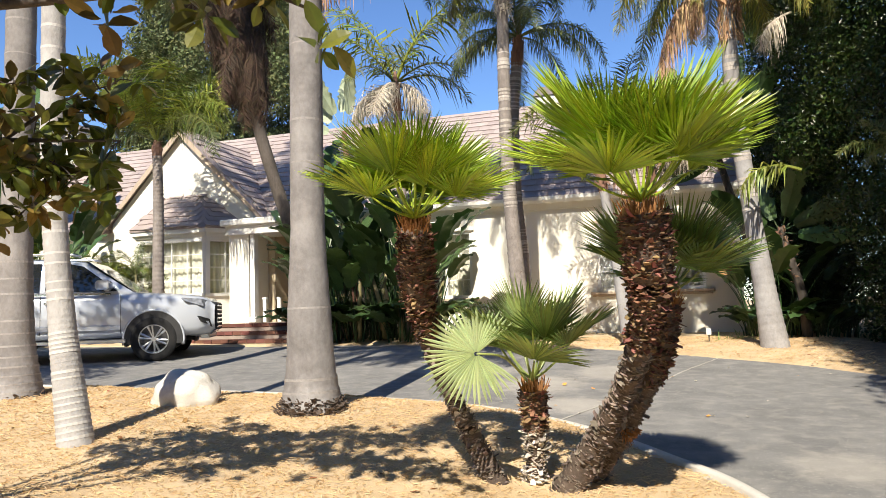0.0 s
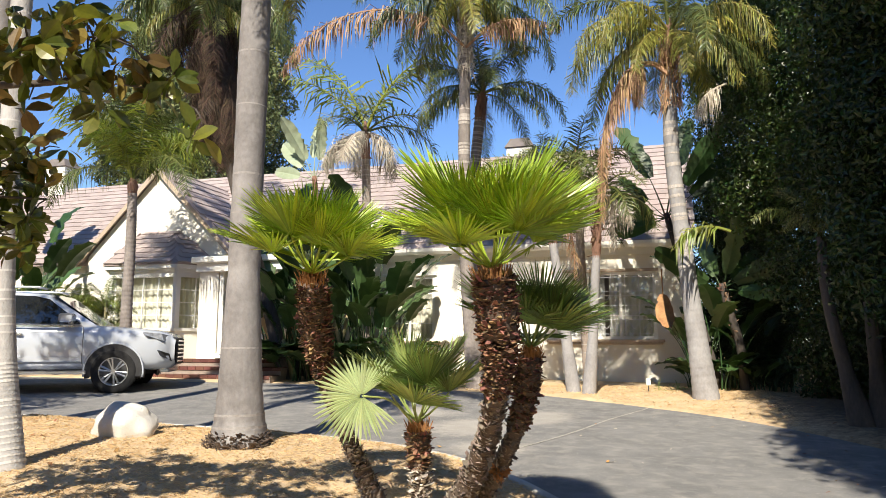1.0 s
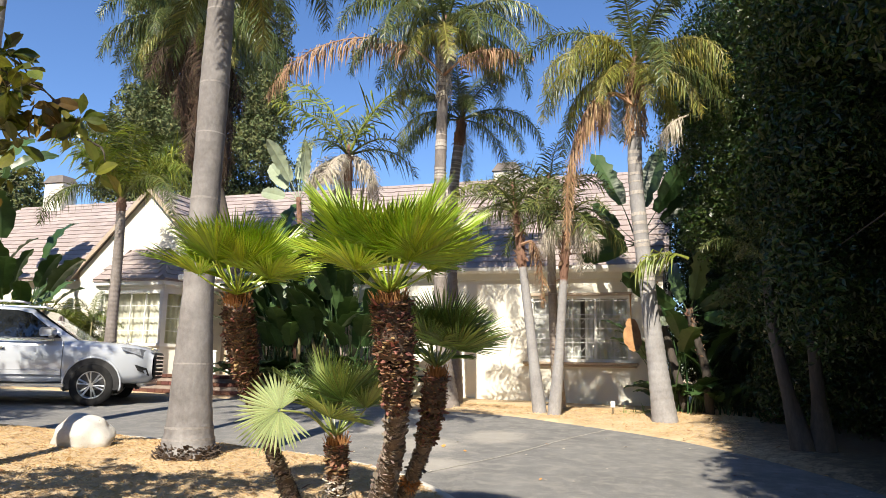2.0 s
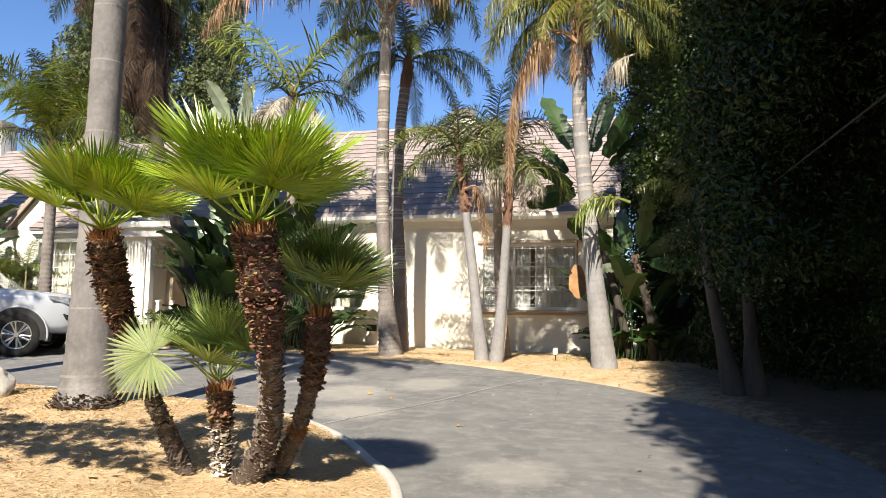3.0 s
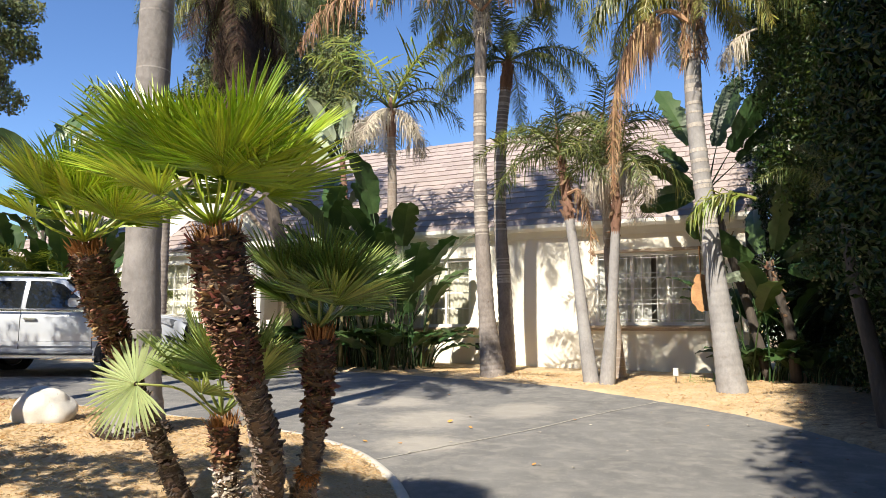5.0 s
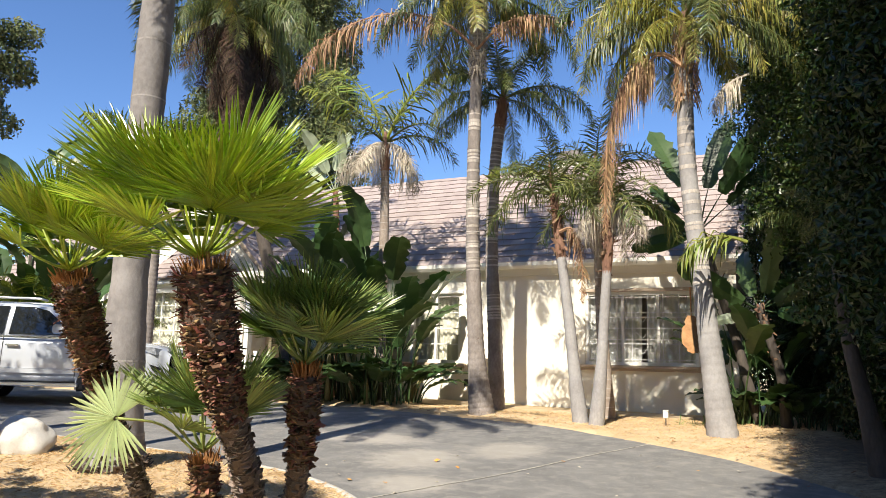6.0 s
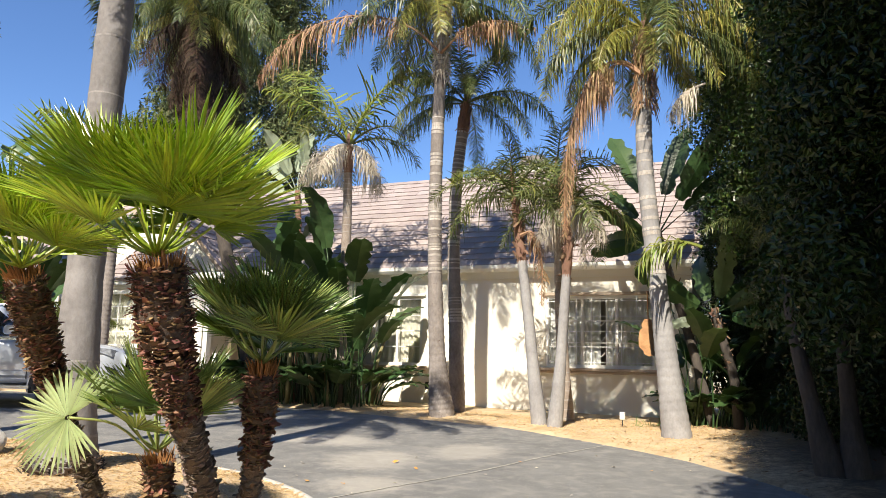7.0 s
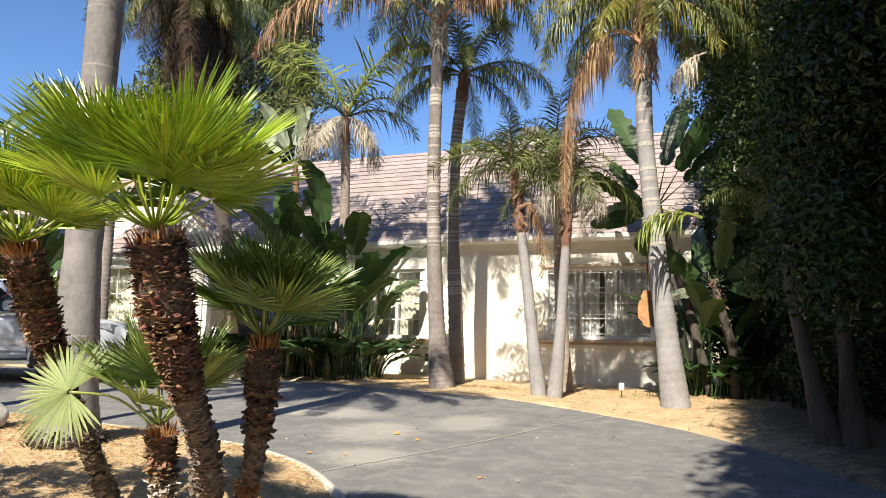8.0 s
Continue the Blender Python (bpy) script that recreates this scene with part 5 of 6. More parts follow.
# ---- leafy trees ----
def leaf_cloud(blobs, count, size, seed, flat=0.4, shell=0.55):
    """Many small folded leaves spread through blobs (x, y, z, rx, ry, rz)."""
    rs = np.random.RandomState(seed)
    vol = np.array([b[3] * b[4] * b[5] for b in blobs]) ** 0.7
    pick = rs.choice(len(blobs), count, p=vol / vol.sum())
    B = np.array(blobs)[pick]
    d = rs.normal(size=(count, 3))
    d /= np.linalg.norm(d, axis=1)[:, None]
    r = shell + (1 - shell) * rs.random(count) ** 0.5
    lump = 1 + 0.16 * np.sin(d[:, 0] * 5 + pick) * np.sin(d[:, 1] * 6 + 1) + 0.12 * np.sin(d[:, 2] * 9 + pick)
    c = B[:, :3] + d * B[:, 3:6] * (r * lump)[:, None]
    n = d + rs.normal(size=(count, 3)) * 0.8 + np.array([0, 0, flat])
    n /= np.linalg.norm(n, axis=1)[:, None]
    a = np.cross(n, rs.normal(size=(count, 3)))
    a /= np.linalg.norm(a, axis=1)[:, None]
    a[:, 2] -= 0.35
    a /= np.linalg.norm(a, axis=1)[:, None]
    b = np.cross(n, a)
    s = size * rs.uniform(0.65, 1.3, count)[:, None]
    V = np.stack([c - a * s * 0.5, c + b * s * 0.24 + n * s * 0.07, c + a * s * 0.5 - n * s * 0.08, c - b * s * 0.24 + n * s * 0.07], 1).reshape(-1, 3)
    g = Geo()
    g.v = V.tolist()
    g.f = [(4 * i, 4 * i + 1, 4 * i + 2, 4 * i + 3) for i in range(count)]
    return g


def limbs(geo, start, ends, r0, rng):
    for e in ends:
        e = Vector(e)
        s = Vector(start)
        mid = s.lerp(e, 0.5) + Vector((rng.uniform(-0.3, 0.3), rng.uniform(-0.3, 0.3), rng.uniform(-0.1, 0.4)))
        pts = curve_points([s, mid, e], 8)
        geo.tube(pts, [r0 * (1 - 0.8 * i / 8) for i in range(9)], 7)


def leafy_tree(name, at, trunk_top, r, blobs, count, size, mat, label, seed, shell=0.55):
    rng = random.Random(seed)
    base = Vector(at)
    tree = thing(name, base, label, "tree")
    g = Geo()
    top = Vector(trunk_top) - base
    g.tube(curve_points([(0, 0, -0.1), top * 0.5 + Vector((0.1, 0.05, 0)), top], 10), [r * (1.25 - 0.6 * i / 10) for i in range(11)], 12)
    part("trunk", g, BARK, tree, smooth=True)
    for b in blobs[::max(1, len(blobs) // 14)]:
        g = Geo()
        limbs(g, top * rng.uniform(0.6, 1.0), [Vector(b[:3]) - base], r * 0.12, rng)
        part("limb", g, BARK, tree, smooth=True)
    g = leaf_cloud([(b[0] - base.x, b[1] - base.y, b[2] - base.z, b[3], b[4], b[5]) for b in blobs], count, size, seed, shell=shell)
    part("crown", g, mat, tree)
    return tree


rng = random.Random(5)
blobs = []
for i in range(60):
    y, z = rng.uniform(10.0, 16.8), rng.uniform(2.6, 9.8)
    blobs.append((rng.uniform(2.35, 5.0) + 0.25 * max(0, 11.5 - y), y, z, rng.uniform(0.75, 1.15), rng.uniform(0.8, 1.3), rng.uniform(0.7, 1.0)))
for i in range(22):
    blobs.append((rng.uniform(3.4, 6.0), rng.uniform(11.5, 16.5), rng.uniform(0.3, 2.4), 1.0, 1.1, 0.9))
blobs += [(rng.uniform(2.0, 4.5), rng.uniform(17.0, 24.0), rng.uniform(0.5, 9.0), 1.1, 1.2, 1.0) for i in range(30)]
blobs += [(rng.uniform(1.75, 2.5), rng.uniform(13.8, 16.6), rng.uniform(3.3, 8.5), 0.7, 0.8, 0.7) for i in range(20)]
blobs += [(rng.uniform(1.7, 2.6), rng.uniform(16.4, 18.0), rng.uniform(0.5, 4.0), 0.7, 0.8, 0.8) for i in range(14)]
blobs += [(rng.uniform(1.3, 2.6), rng.uniform(18.6, 21.0), rng.uniform(0.3, 5.5), 0.8, 0.8, 0.8) for i in range(22)]
blobs += [(rng.uniform(1.3, 2.0), rng.uniform(15.8, 18.5), rng.uniform(4.4, 8.0), 0.75, 0.8, 0.75) for i in range(14)]
blobs += [(rng.uniform(1.7, 2.7), rng.uniform(16.8, 20.5), rng.uniform(0.3, 5.5), 0.8, 0.8, 0.8) for i in range(34)]
blobs += [(rng.uniform(2.5, 5.0), rng.uniform(12.4, 15.0), rng.uniform(0.2, 2.4), 0.7, 0.8, 0.7) for i in range(34)]
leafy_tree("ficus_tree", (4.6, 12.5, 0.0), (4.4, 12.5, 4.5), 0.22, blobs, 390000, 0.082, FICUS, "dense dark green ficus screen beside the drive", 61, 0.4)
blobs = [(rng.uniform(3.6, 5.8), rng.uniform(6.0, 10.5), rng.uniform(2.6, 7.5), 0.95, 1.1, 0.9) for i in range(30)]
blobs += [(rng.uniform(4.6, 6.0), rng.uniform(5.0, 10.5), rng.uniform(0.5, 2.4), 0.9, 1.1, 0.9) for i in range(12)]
# overhead boughs out of view, added to block skylight and deepen the shade
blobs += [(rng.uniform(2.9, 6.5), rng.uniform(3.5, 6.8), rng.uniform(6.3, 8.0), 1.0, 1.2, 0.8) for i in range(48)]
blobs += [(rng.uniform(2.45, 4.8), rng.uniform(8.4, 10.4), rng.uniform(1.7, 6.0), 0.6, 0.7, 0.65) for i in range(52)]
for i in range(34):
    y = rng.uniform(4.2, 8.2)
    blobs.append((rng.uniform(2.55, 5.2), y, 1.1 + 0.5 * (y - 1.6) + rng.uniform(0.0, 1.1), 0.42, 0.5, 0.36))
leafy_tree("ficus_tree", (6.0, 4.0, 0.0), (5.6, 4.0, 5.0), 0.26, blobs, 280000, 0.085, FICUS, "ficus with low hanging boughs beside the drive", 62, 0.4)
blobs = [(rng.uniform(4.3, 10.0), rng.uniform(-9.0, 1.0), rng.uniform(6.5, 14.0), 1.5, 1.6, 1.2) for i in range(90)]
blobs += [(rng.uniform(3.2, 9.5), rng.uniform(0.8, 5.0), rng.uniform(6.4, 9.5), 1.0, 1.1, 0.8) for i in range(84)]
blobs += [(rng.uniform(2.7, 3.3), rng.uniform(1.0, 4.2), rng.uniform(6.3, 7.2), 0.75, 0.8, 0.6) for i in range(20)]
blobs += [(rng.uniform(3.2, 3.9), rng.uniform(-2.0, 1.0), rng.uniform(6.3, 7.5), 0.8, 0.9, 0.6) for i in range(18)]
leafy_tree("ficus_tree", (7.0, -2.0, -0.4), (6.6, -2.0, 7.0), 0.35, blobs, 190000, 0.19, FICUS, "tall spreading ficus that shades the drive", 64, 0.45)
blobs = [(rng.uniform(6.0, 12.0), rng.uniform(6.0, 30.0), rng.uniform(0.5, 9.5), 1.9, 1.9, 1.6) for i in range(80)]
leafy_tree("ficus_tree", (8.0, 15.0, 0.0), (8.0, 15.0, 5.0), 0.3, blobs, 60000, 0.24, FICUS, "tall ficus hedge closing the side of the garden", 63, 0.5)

# slim stems in the shade; the dark bark colour carries part of that shade
for px, py, lean in ((2.73, 10.5, -0.31), (2.95, 10.5, -0.06)):
    queen_palm([(px, py, gz(px, py) - 0.05), (px + lean * 0.5, py, 0.6), (px + lean, py, 1.5), (px + lean * 1.1, py, 2.3)], [0.165, 0.085, 0.068, 0.06],
               (("young", 4), ("upper", 5)), 0.45, int(px * 10), BARK, "slim palm stem, its bark darkened for the shade of the ficus", sheath=0, scar=False)

# a light garden tree above the parked car
r4 = random.Random(12)
blobs = [(r4.uniform(-15.0, -8.8), r4.uniform(1.5, 6.0), r4.uniform(5.0, 8.5), 0.8, 0.8, 0.6) for i in range(34)]
leafy_tree("garden_tree", (-12.5, 3.0, -0.2), (-12.3, 3.2, 4.2), 0.18, blobs, 26000, 0.15, MAGNOLIA, "open-crowned garden tree shading the parked car", 65, 0.3)
# unseen trees added round the back and side to block skylight and deepen shade
for k in range(8):
    x = -38 + k * 10.0
    blobs = [(x + r4.uniform(-4.8, 4.8), -17 + r4.uniform(-3, 3), r4.uniform(1.0, 11.0), 2.6, 2.4, 2.0) for i in range(26)]
    leafy_tree("sky_block_tree", (x, -17, -0.8), (x, -17, 4.0), 0.3, blobs, 8000, 0.7, FICUS, "broad unseen tree added behind to block skylight", 66 + k, 0.4)
for k in range(4):
    y = -11 + k * 8.0
    blobs = [(-31 + r4.uniform(-3, 3), y + r4.uniform(-4, 4), r4.uniform(0.5, 13.0), 2.6, 2.6, 2.0) for i in range(26)]
    leafy_tree("sky_block_tree", (-31, y, -0.5), (-31, y, 5.0), 0.3, blobs, 8000, 0.7, FICUS, "tall unseen tree added at the side to block skylight", 90 + k, 0.4)

# conifers and trees behind the house
def conifer(x, y, h, w, lumps, leaves, size, seed, label):
    """A broad column of knobbly foliage lumps."""
    r2 = random.Random(seed)
    bl = []
    for i in range(lumps):
        u = (i + r2.random()) / lumps
        a = r2.uniform(0, 6.283)
        rad = w * (1.0 - 0.75 * u ** 2.2) * r2.uniform(0.55, 1.0)
        k = r2.uniform(0.55, 1.15) * w / 4.5
        bl.append((x + math.cos(a) * rad, y + math.sin(a) * rad, 2 + (h - 2.5) * u, k, k, k * r2.uniform(0.9, 1.5)))
    leafy_tree("cypress_tree", (x, y, 0), (x, y, h * 0.85), 0.35, bl, leaves, size, CONIFER, label, seed, 0.55)


conifer(-19.7, 28.0, 25.0, 4.4, 300, 240000, 0.175, 70, "broad dark knobbly cypress behind the house")
conifer(-27.0, 36.0, 11.0, 3.6, 90, 30000, 0.24, 71, "dark cypress behind the gable")
conifer(-33.0, 30.0, 11.0, 4.5, 80, 24000, 0.3, 73, "low dark cypress far beside the house")
conifer(-9.0, 36.0, 9.0, 3.0, 60, 20000, 0.26, 74, "dark cypress top showing over the ridge")
conifer(-3.0, 40.0, 8.0, 4.0, 60, 20000, 0.28, 75, "low dark cypress behind the house")
blobs = [(-24.2 + r4.uniform(-1.6, 1.4), 16.6 + r4.uniform(-1.4, 1.4), r4.uniform(6.5, 13.0), 0.7, 0.7, 0.55) for i in range(40)]
leafy_tree("garden_tree", (-24.4, 16.6, 0.0), (-24.2, 16.6, 6.5), 0.26, blobs, 26000, 0.16, CONIFER, "leafy garden tree with a dark trunk behind the car", 76, 0.4)

# magnolia whose boughs hang in from the side
def rosettes(tips, per, size, seed):
    """Leaves set round twig tips, each a folded pointed oval."""
    rng = random.Random(seed)
    g = Geo()
    for tip in tips:
        axis = Vector((rng.uniform(-0.6, 0.9), rng.uniform(-0.3, 0.6), rng.uniform(-0.2, 0.8))).normalized()
        for i in range(rng.randint(max(2, per - 2), per + 2)):
            d = Vector((rng.gauss(0, 1), rng.gauss(0, 1), rng.gauss(0, 1))).normalized()
            d = (d + axis * 0.5 + Vector((0, 0, -0.25))).normalized()
            n = d.cross(Vector((rng.gauss(0, 1), rng.gauss(0, 1), rng.gauss(0, 1)))).normalized()
            if n.z < 0:
                n = -n
            sd = d.cross(n)
            ln = size * rng.uniform(0.7, 1.2)
            w = ln * rng.uniform(0.23, 0.30)
            b = Vector(tip) + d * 0.02 - axis * rng.uniform(0, 0.10)

            def at(s, k, up=0.0):
                return tuple(b + d * (ln * s) + sd * (w * k) + n * (up - 0.16 * ln * s * s + 0.22 * w * abs(k)))

            g.add([at(0, 0), at(0.12, 0.25), at(0.35, 0.8), at(0.62, 1.0), at(0.85, 0.6), at(1.0, 0), at(0.85, -0.6), at(0.62, -1.0), at(0.35, -0.8), at(0.12, -0.25), at(0.35, 0), at(0.62, 0), at(0.85, 0)],
                  [(0, 1, 2, 10), (0, 10, 8, 9), (10, 2, 3, 11), (10, 11, 7, 8), (11, 3, 4, 12), (11, 12, 6, 7), (12, 4, 5), (12, 5, 6)])
    return g


rng = random.Random(9)
magnolia = thing("magnolia_tree", (-4.6, 1.0, -0.35), "magnolia tree with glossy green and rust leaves", "tree")
mo = Vector((-4.6, 1.0, -0.35))
g = Geo()
fork = Vector((-4.3, 1.3, 1.7))
g.tube([p - mo for p in curve_points([(-4.6, 1.0, -0.45), (-4.5, 1.1, 0.6), fork], 10)], [0.11 - 0.004 * i for i in range(11)], 12)
part("trunk", g, BARK, magnolia, smooth=True)
boughs = [[fork, (-3.2, 2.4, 2.05), (-2.4, 2.73, 2.13), (-1.9, 2.72, 2.10), (-1.5, 2.76, 1.92)], [(-2.4, 2.73, 2.13), (-2.1, 2.6, 2.25), (-1.75, 2.52, 2.2)], [(-3.2, 2.4, 2.05), (-2.7, 2.7, 2.35), (-2.2, 2.9, 2.45)],
          [fork, (-4.1, 2.4, 1.65), (-3.6, 3.25, 1.75), (-3.0, 3.42, 1.72)], [(-3.6, 3.25, 1.75), (-3.3, 3.35, 1.95), (-2.97, 3.35, 2.0)], [(-3.6, 3.25, 1.75), (-3.4, 3.4, 1.55), (-3.08, 3.42, 1.5)],
          [(-4.1, 2.4, 1.65), (-3.9, 3.1, 2.0), (-3.5, 3.35, 2.08)], [(-4.1, 2.4, 1.65), (-3.9, 3.1, 1.5), (-3.6, 3.35, 1.36)],
          [fork, (-3.8, 1.8, 2.4), (-3.0, 2.4, 2.8), (-2.0, 2.5, 3.0)], [fork, (-3.7, 1.6, 2.8), (-2.8, 1.9, 3.4), (-1.6, 2.0, 3.5)], [fork, (-3.8, 1.3, 2.6), (-3.0, 1.4, 3.1), (-2.0, 1.5, 3.3)], [fork, (-4.2, 1.6, 2.5), (-3.9, 2.2, 2.9), (-3.4, 2.5, 3.0)]]
tips = []
for b, ctrl in enumerate(boughs):
    shown = b < 8
    P = curve_points(ctrl, 18)
    g = Geo()
    r0 = 0.03 if ctrl[0] is fork else 0.012
    g.tube([p - mo for p in P], [r0 * (1 - 0.045 * i) for i in range(19)], 7)
    bough = part("bough", g, BARK, magnolia, smooth=True)
    g = Geo()
    sp = 0.13 if shown else 0.26
    for k in range(9 if ctrl[0] is fork else 4, 19):
        for j in range(1 if shown else 3):
            e = P[k] + Vector((rng.uniform(-sp, sp), rng.uniform(-sp, sp), rng.uniform(-sp, sp)))
            g.tube([P[k] - mo, (P[k].lerp(e, 0.5) + Vector((0, 0, 0.02))) - mo, e - mo], [0.006, 0.004, 0.003], 5)
            tips.append(e - mo)
    tagged(part("twig_spray", g, BARK, bough), kind="stuff")
green_tips = [t for i, t in enumerate(tips) if i % 4]
rust_tips = [t for i, t in enumerate(tips) if i % 4 == 0]
tagged(part("foliage", rosettes(green_tips, 9, 0.125, 91), MAGNOLIA, magnolia), kind="stuff")
tagged(part("rust_foliage", rosettes(rust_tips, 6, 0.125, 92), MAGNOLIA_RUST, magnolia, "rust-brown leaves"), kind="stuff")

# ---- parked car ----
def car(at, heading):
    v = thing("car", at, "silver-white sport utility car parked on the drive", "car")
    v.rotation_euler = (0, 0, radians(heading))

    def sq(c, n):
        return math.copysign(abs(c) ** (2 / n), c)

    def ring(x, w, zb, zt, n=5.0, taper=0.0, belt=1.18, m=28):
        zc, h = (zb + zt) / 2, (zt - zb) / 2
        out = []
        for k in range(m):
            a = 2 * math.pi * k / m
            y, z = w * sq(math.cos(a), n), zc + h * sq(math.sin(a), n)
            if z > belt:
                y *= 1 - taper * (z - belt) / 0.65
            out.append((x, y, z))
        return out

    def loft(g, rings):
        m = len(rings[0])
        g.add([p for r in rings for p in r], [(i * m + k, i * m + (k + 1) % m, (i + 1) * m + (k + 1) % m, (i + 1) * m + k) for i in range(len(rings) - 1) for k in range(m)]
              + [tuple(range(m)), tuple(range(len(rings) * m - 1, (len(rings) - 1) * m - 1, -1))])

    g = Geo()
    loft(g, [ring(2.36, 0.58, 0.50, 0.98, 3.5), ring(2.28, 0.76, 0.42, 1.07, 4), ring(2.08, 0.88, 0.40, 1.13, 5), ring(1.6, 0.93, 0.40, 1.18, 6), ring(1.0, 0.94, 0.40, 1.215, 6),
             ring(0.3, 0.94, 0.38, 1.22, 6), ring(-0.8, 0.94, 0.38, 1.23, 6), ring(-1.8, 0.935, 0.40, 1.25, 6), ring(-2.3, 0.90, 0.44, 1.25, 5), ring(-2.48, 0.80, 0.5, 1.2, 4)])
    body = part("body", g, CAR_PAINT, v, smooth=True)
    g = Geo()
    loft(g, [ring(1.08, 0.82, 1.10, 1.19, 5, 0.2), ring(0.62, 0.86, 1.1, 1.52, 5, 0.22), ring(0.18, 0.87, 1.1, 1.77, 6, 0.22), ring(-0.3, 0.87, 1.1, 1.815, 6, 0.22),
             ring(-1.4, 0.87, 1.1, 1.82, 6, 0.22), ring(-2.1, 0.85, 1.1, 1.78, 6, 0.22), ring(-2.38, 0.82, 1.1, 1.5, 5, 0.2), ring(-2.46, 0.80, 1.1, 1.2, 5, 0.2)])
    part("cabin", g, CAR_PAINT, v, smooth=True)

    def side_y(z):
        return 0.885 - 0.30 * max(0, z - 1.18) * 0.98

    def side_panel(name, pts, mat, lift, sgn, parent=v, thick=0.015):
        g = Geo()
        n = len(pts)
        o = [(x, sgn * (side_y(z) + lift), z) for x, z in pts]
        i = [(x, sgn * (side_y(z) + lift - thick), z) for x, z in pts]
        g.add(o + i, [tuple(range(n)), tuple(range(2 * n - 1, n - 1, -1))] + [(k, n + k, n + (k + 1) % n, (k + 1) % n) for k in range(n)])
        return part(name, g, mat, parent)

    for sg in (-1, 1):
        side_panel("side_window", [(0.80, 1.22), (0.62, 1.36), (0.22, 1.66), (-0.02, 1.715), (-0.36, 1.72), (-0.36, 1.22)], CAR_GLASS, 0.006, sg)
        side_panel("side_window", [(-0.46, 1.22), (-0.46, 1.72), (-1.32, 1.71), (-1.36, 1.22)], CAR_GLASS, 0.006, sg)
        side_panel("side_window", [(-1.46, 1.22), (-1.42, 1.70), (-1.98, 1.66), (-2.16, 1.26)], CAR_GLASS, 0.006, sg)
        g = Geo()
        g.box(0.70, sg * 0.93, 1.16, -2.2, sg * 0.952, 1.195, 0.004)
        part("belt_trim", g, CHROME, v)
        for x in (0.86, -0.41, -1.40):
            g = Geo()
            g.box(x - 0.004, sg * 0.930, 0.50, x + 0.004, sg * 0.943, 1.16)
            part("door_seam", g, BLACK_PLASTIC, v)
        for x in (-0.22, -1.22):
            g = Geo()
            g.box(x - 0.12, sg * 0.938, 1.02, x + 0.1, sg * 0.975, 1.05, 0.008)
            part("door_handle", g, CHROME, v)
        g = Geo()
        g.box(-0.95, sg * 0.84, 0.34, 0.95, sg * 1.0, 0.40, 0.012)
        part("side_step", g, ALLOY, v)
        g = Geo()
        g.box(-0.92, sg * 0.935, 0.56, 0.86, sg * 0.955, 0.64, 0.006)
        part("door_moulding", g, CAR_PAINT, v)
        g = Geo()
        pts = [(0.15, sg * 0.66, 1.84), (0.0, sg * 0.66, 1.875), (-1.9, sg * 0.66, 1.885), (-2.1, sg * 0.66, 1.82)]
        g.tube(pts, 0.02, 8)
        part("roof_rail", g, ALLOY, v, smooth=True)
        g = Geo()
        g.box(0.50, sg * 0.93, 1.24, 0.72, sg * 1.13, 1.40, 0.035)
        g.box(0.60, sg * 0.86, 1.22, 0.68, sg * 0.95, 1.27, 0.01)
        mir = part("wing_mirror", g, CAR_PAINT, v)
        g = Geo()
        g.add([(2.34, sg * 0.47, 0.92), (2.20, sg * 0.84, 0.93), (1.92, sg * 0.945, 1.02), (1.86, sg * 0.93, 1.085), (2.16, sg * 0.82, 1.06), (2.345, sg * 0.47, 1.0),
               (2.28, sg * 0.44, 0.92), (2.12, sg * 0.74, 0.93), (1.86, sg * 0.86, 1.02), (1.80, sg * 0.85, 1.085), (2.08, sg * 0.72, 1.06), (2.28, sg * 0.42, 1.0)],
              [(0, 1, 2, 3, 4, 5), (11, 10, 9, 8, 7, 6)] + [(k, 6 + k, 6 + (k + 1) % 6, (k + 1) % 6) for k in range(6)])
        part("headlight", g, LAMP_GLASS, v)
        g = Geo()
        g.add([(2.335, sg * 0.66, 0.56), (2.20, sg * 0.865, 0.66), (2.14, sg * 0.90, 0.76), (2.30, sg * 0.76, 0.70), (2.25, sg * 0.62, 0.56), (2.1, sg * 0.80, 0.66), (2.06, sg * 0.84, 0.76), (2.22, sg * 0.70, 0.70)],
              [(0, 1, 2, 3), (7, 6, 5, 4), (0, 4, 5, 1), (1, 5, 6, 2), (2, 6, 7, 3), (3, 7, 4, 0)])
        part("fog_light_recess", g, BLACK_PLASTIC, v)
        g = Geo()
        g.box(-2.47, sg * 0.70, 0.95, -2.36, sg * 0.90, 1.15, 0.02)
        part("tail_light", g, RED_LENS, v)
        for xw in (1.395, -1.395):
            well = Geo()
            arc = [(xw + 0.485 * math.cos(a), 0.385 + 0.485 * math.sin(a)) for a in [math.pi * k / 24 * 1.16 - 0.25 for k in range(25)]]
            arc += [(xw - 0.45, 0.3), (xw + 0.45, 0.3)]
            well.extrude(arc, sg * 0.60, sg * 0.948)
            part("wheel_arch", well, BLACK_PLASTIC, v)
            lip = Geo()
            lip.tube([(xw + 0.495 * math.cos(a), sg * 0.935, 0.385 + 0.495 * math.sin(a)) for a in [math.pi * k / 24 * 1.12 - 0.19 for k in range(25)]], 0.02, 6)
            part("arch_lip", lip, CAR_PAINT, v, smooth=True)
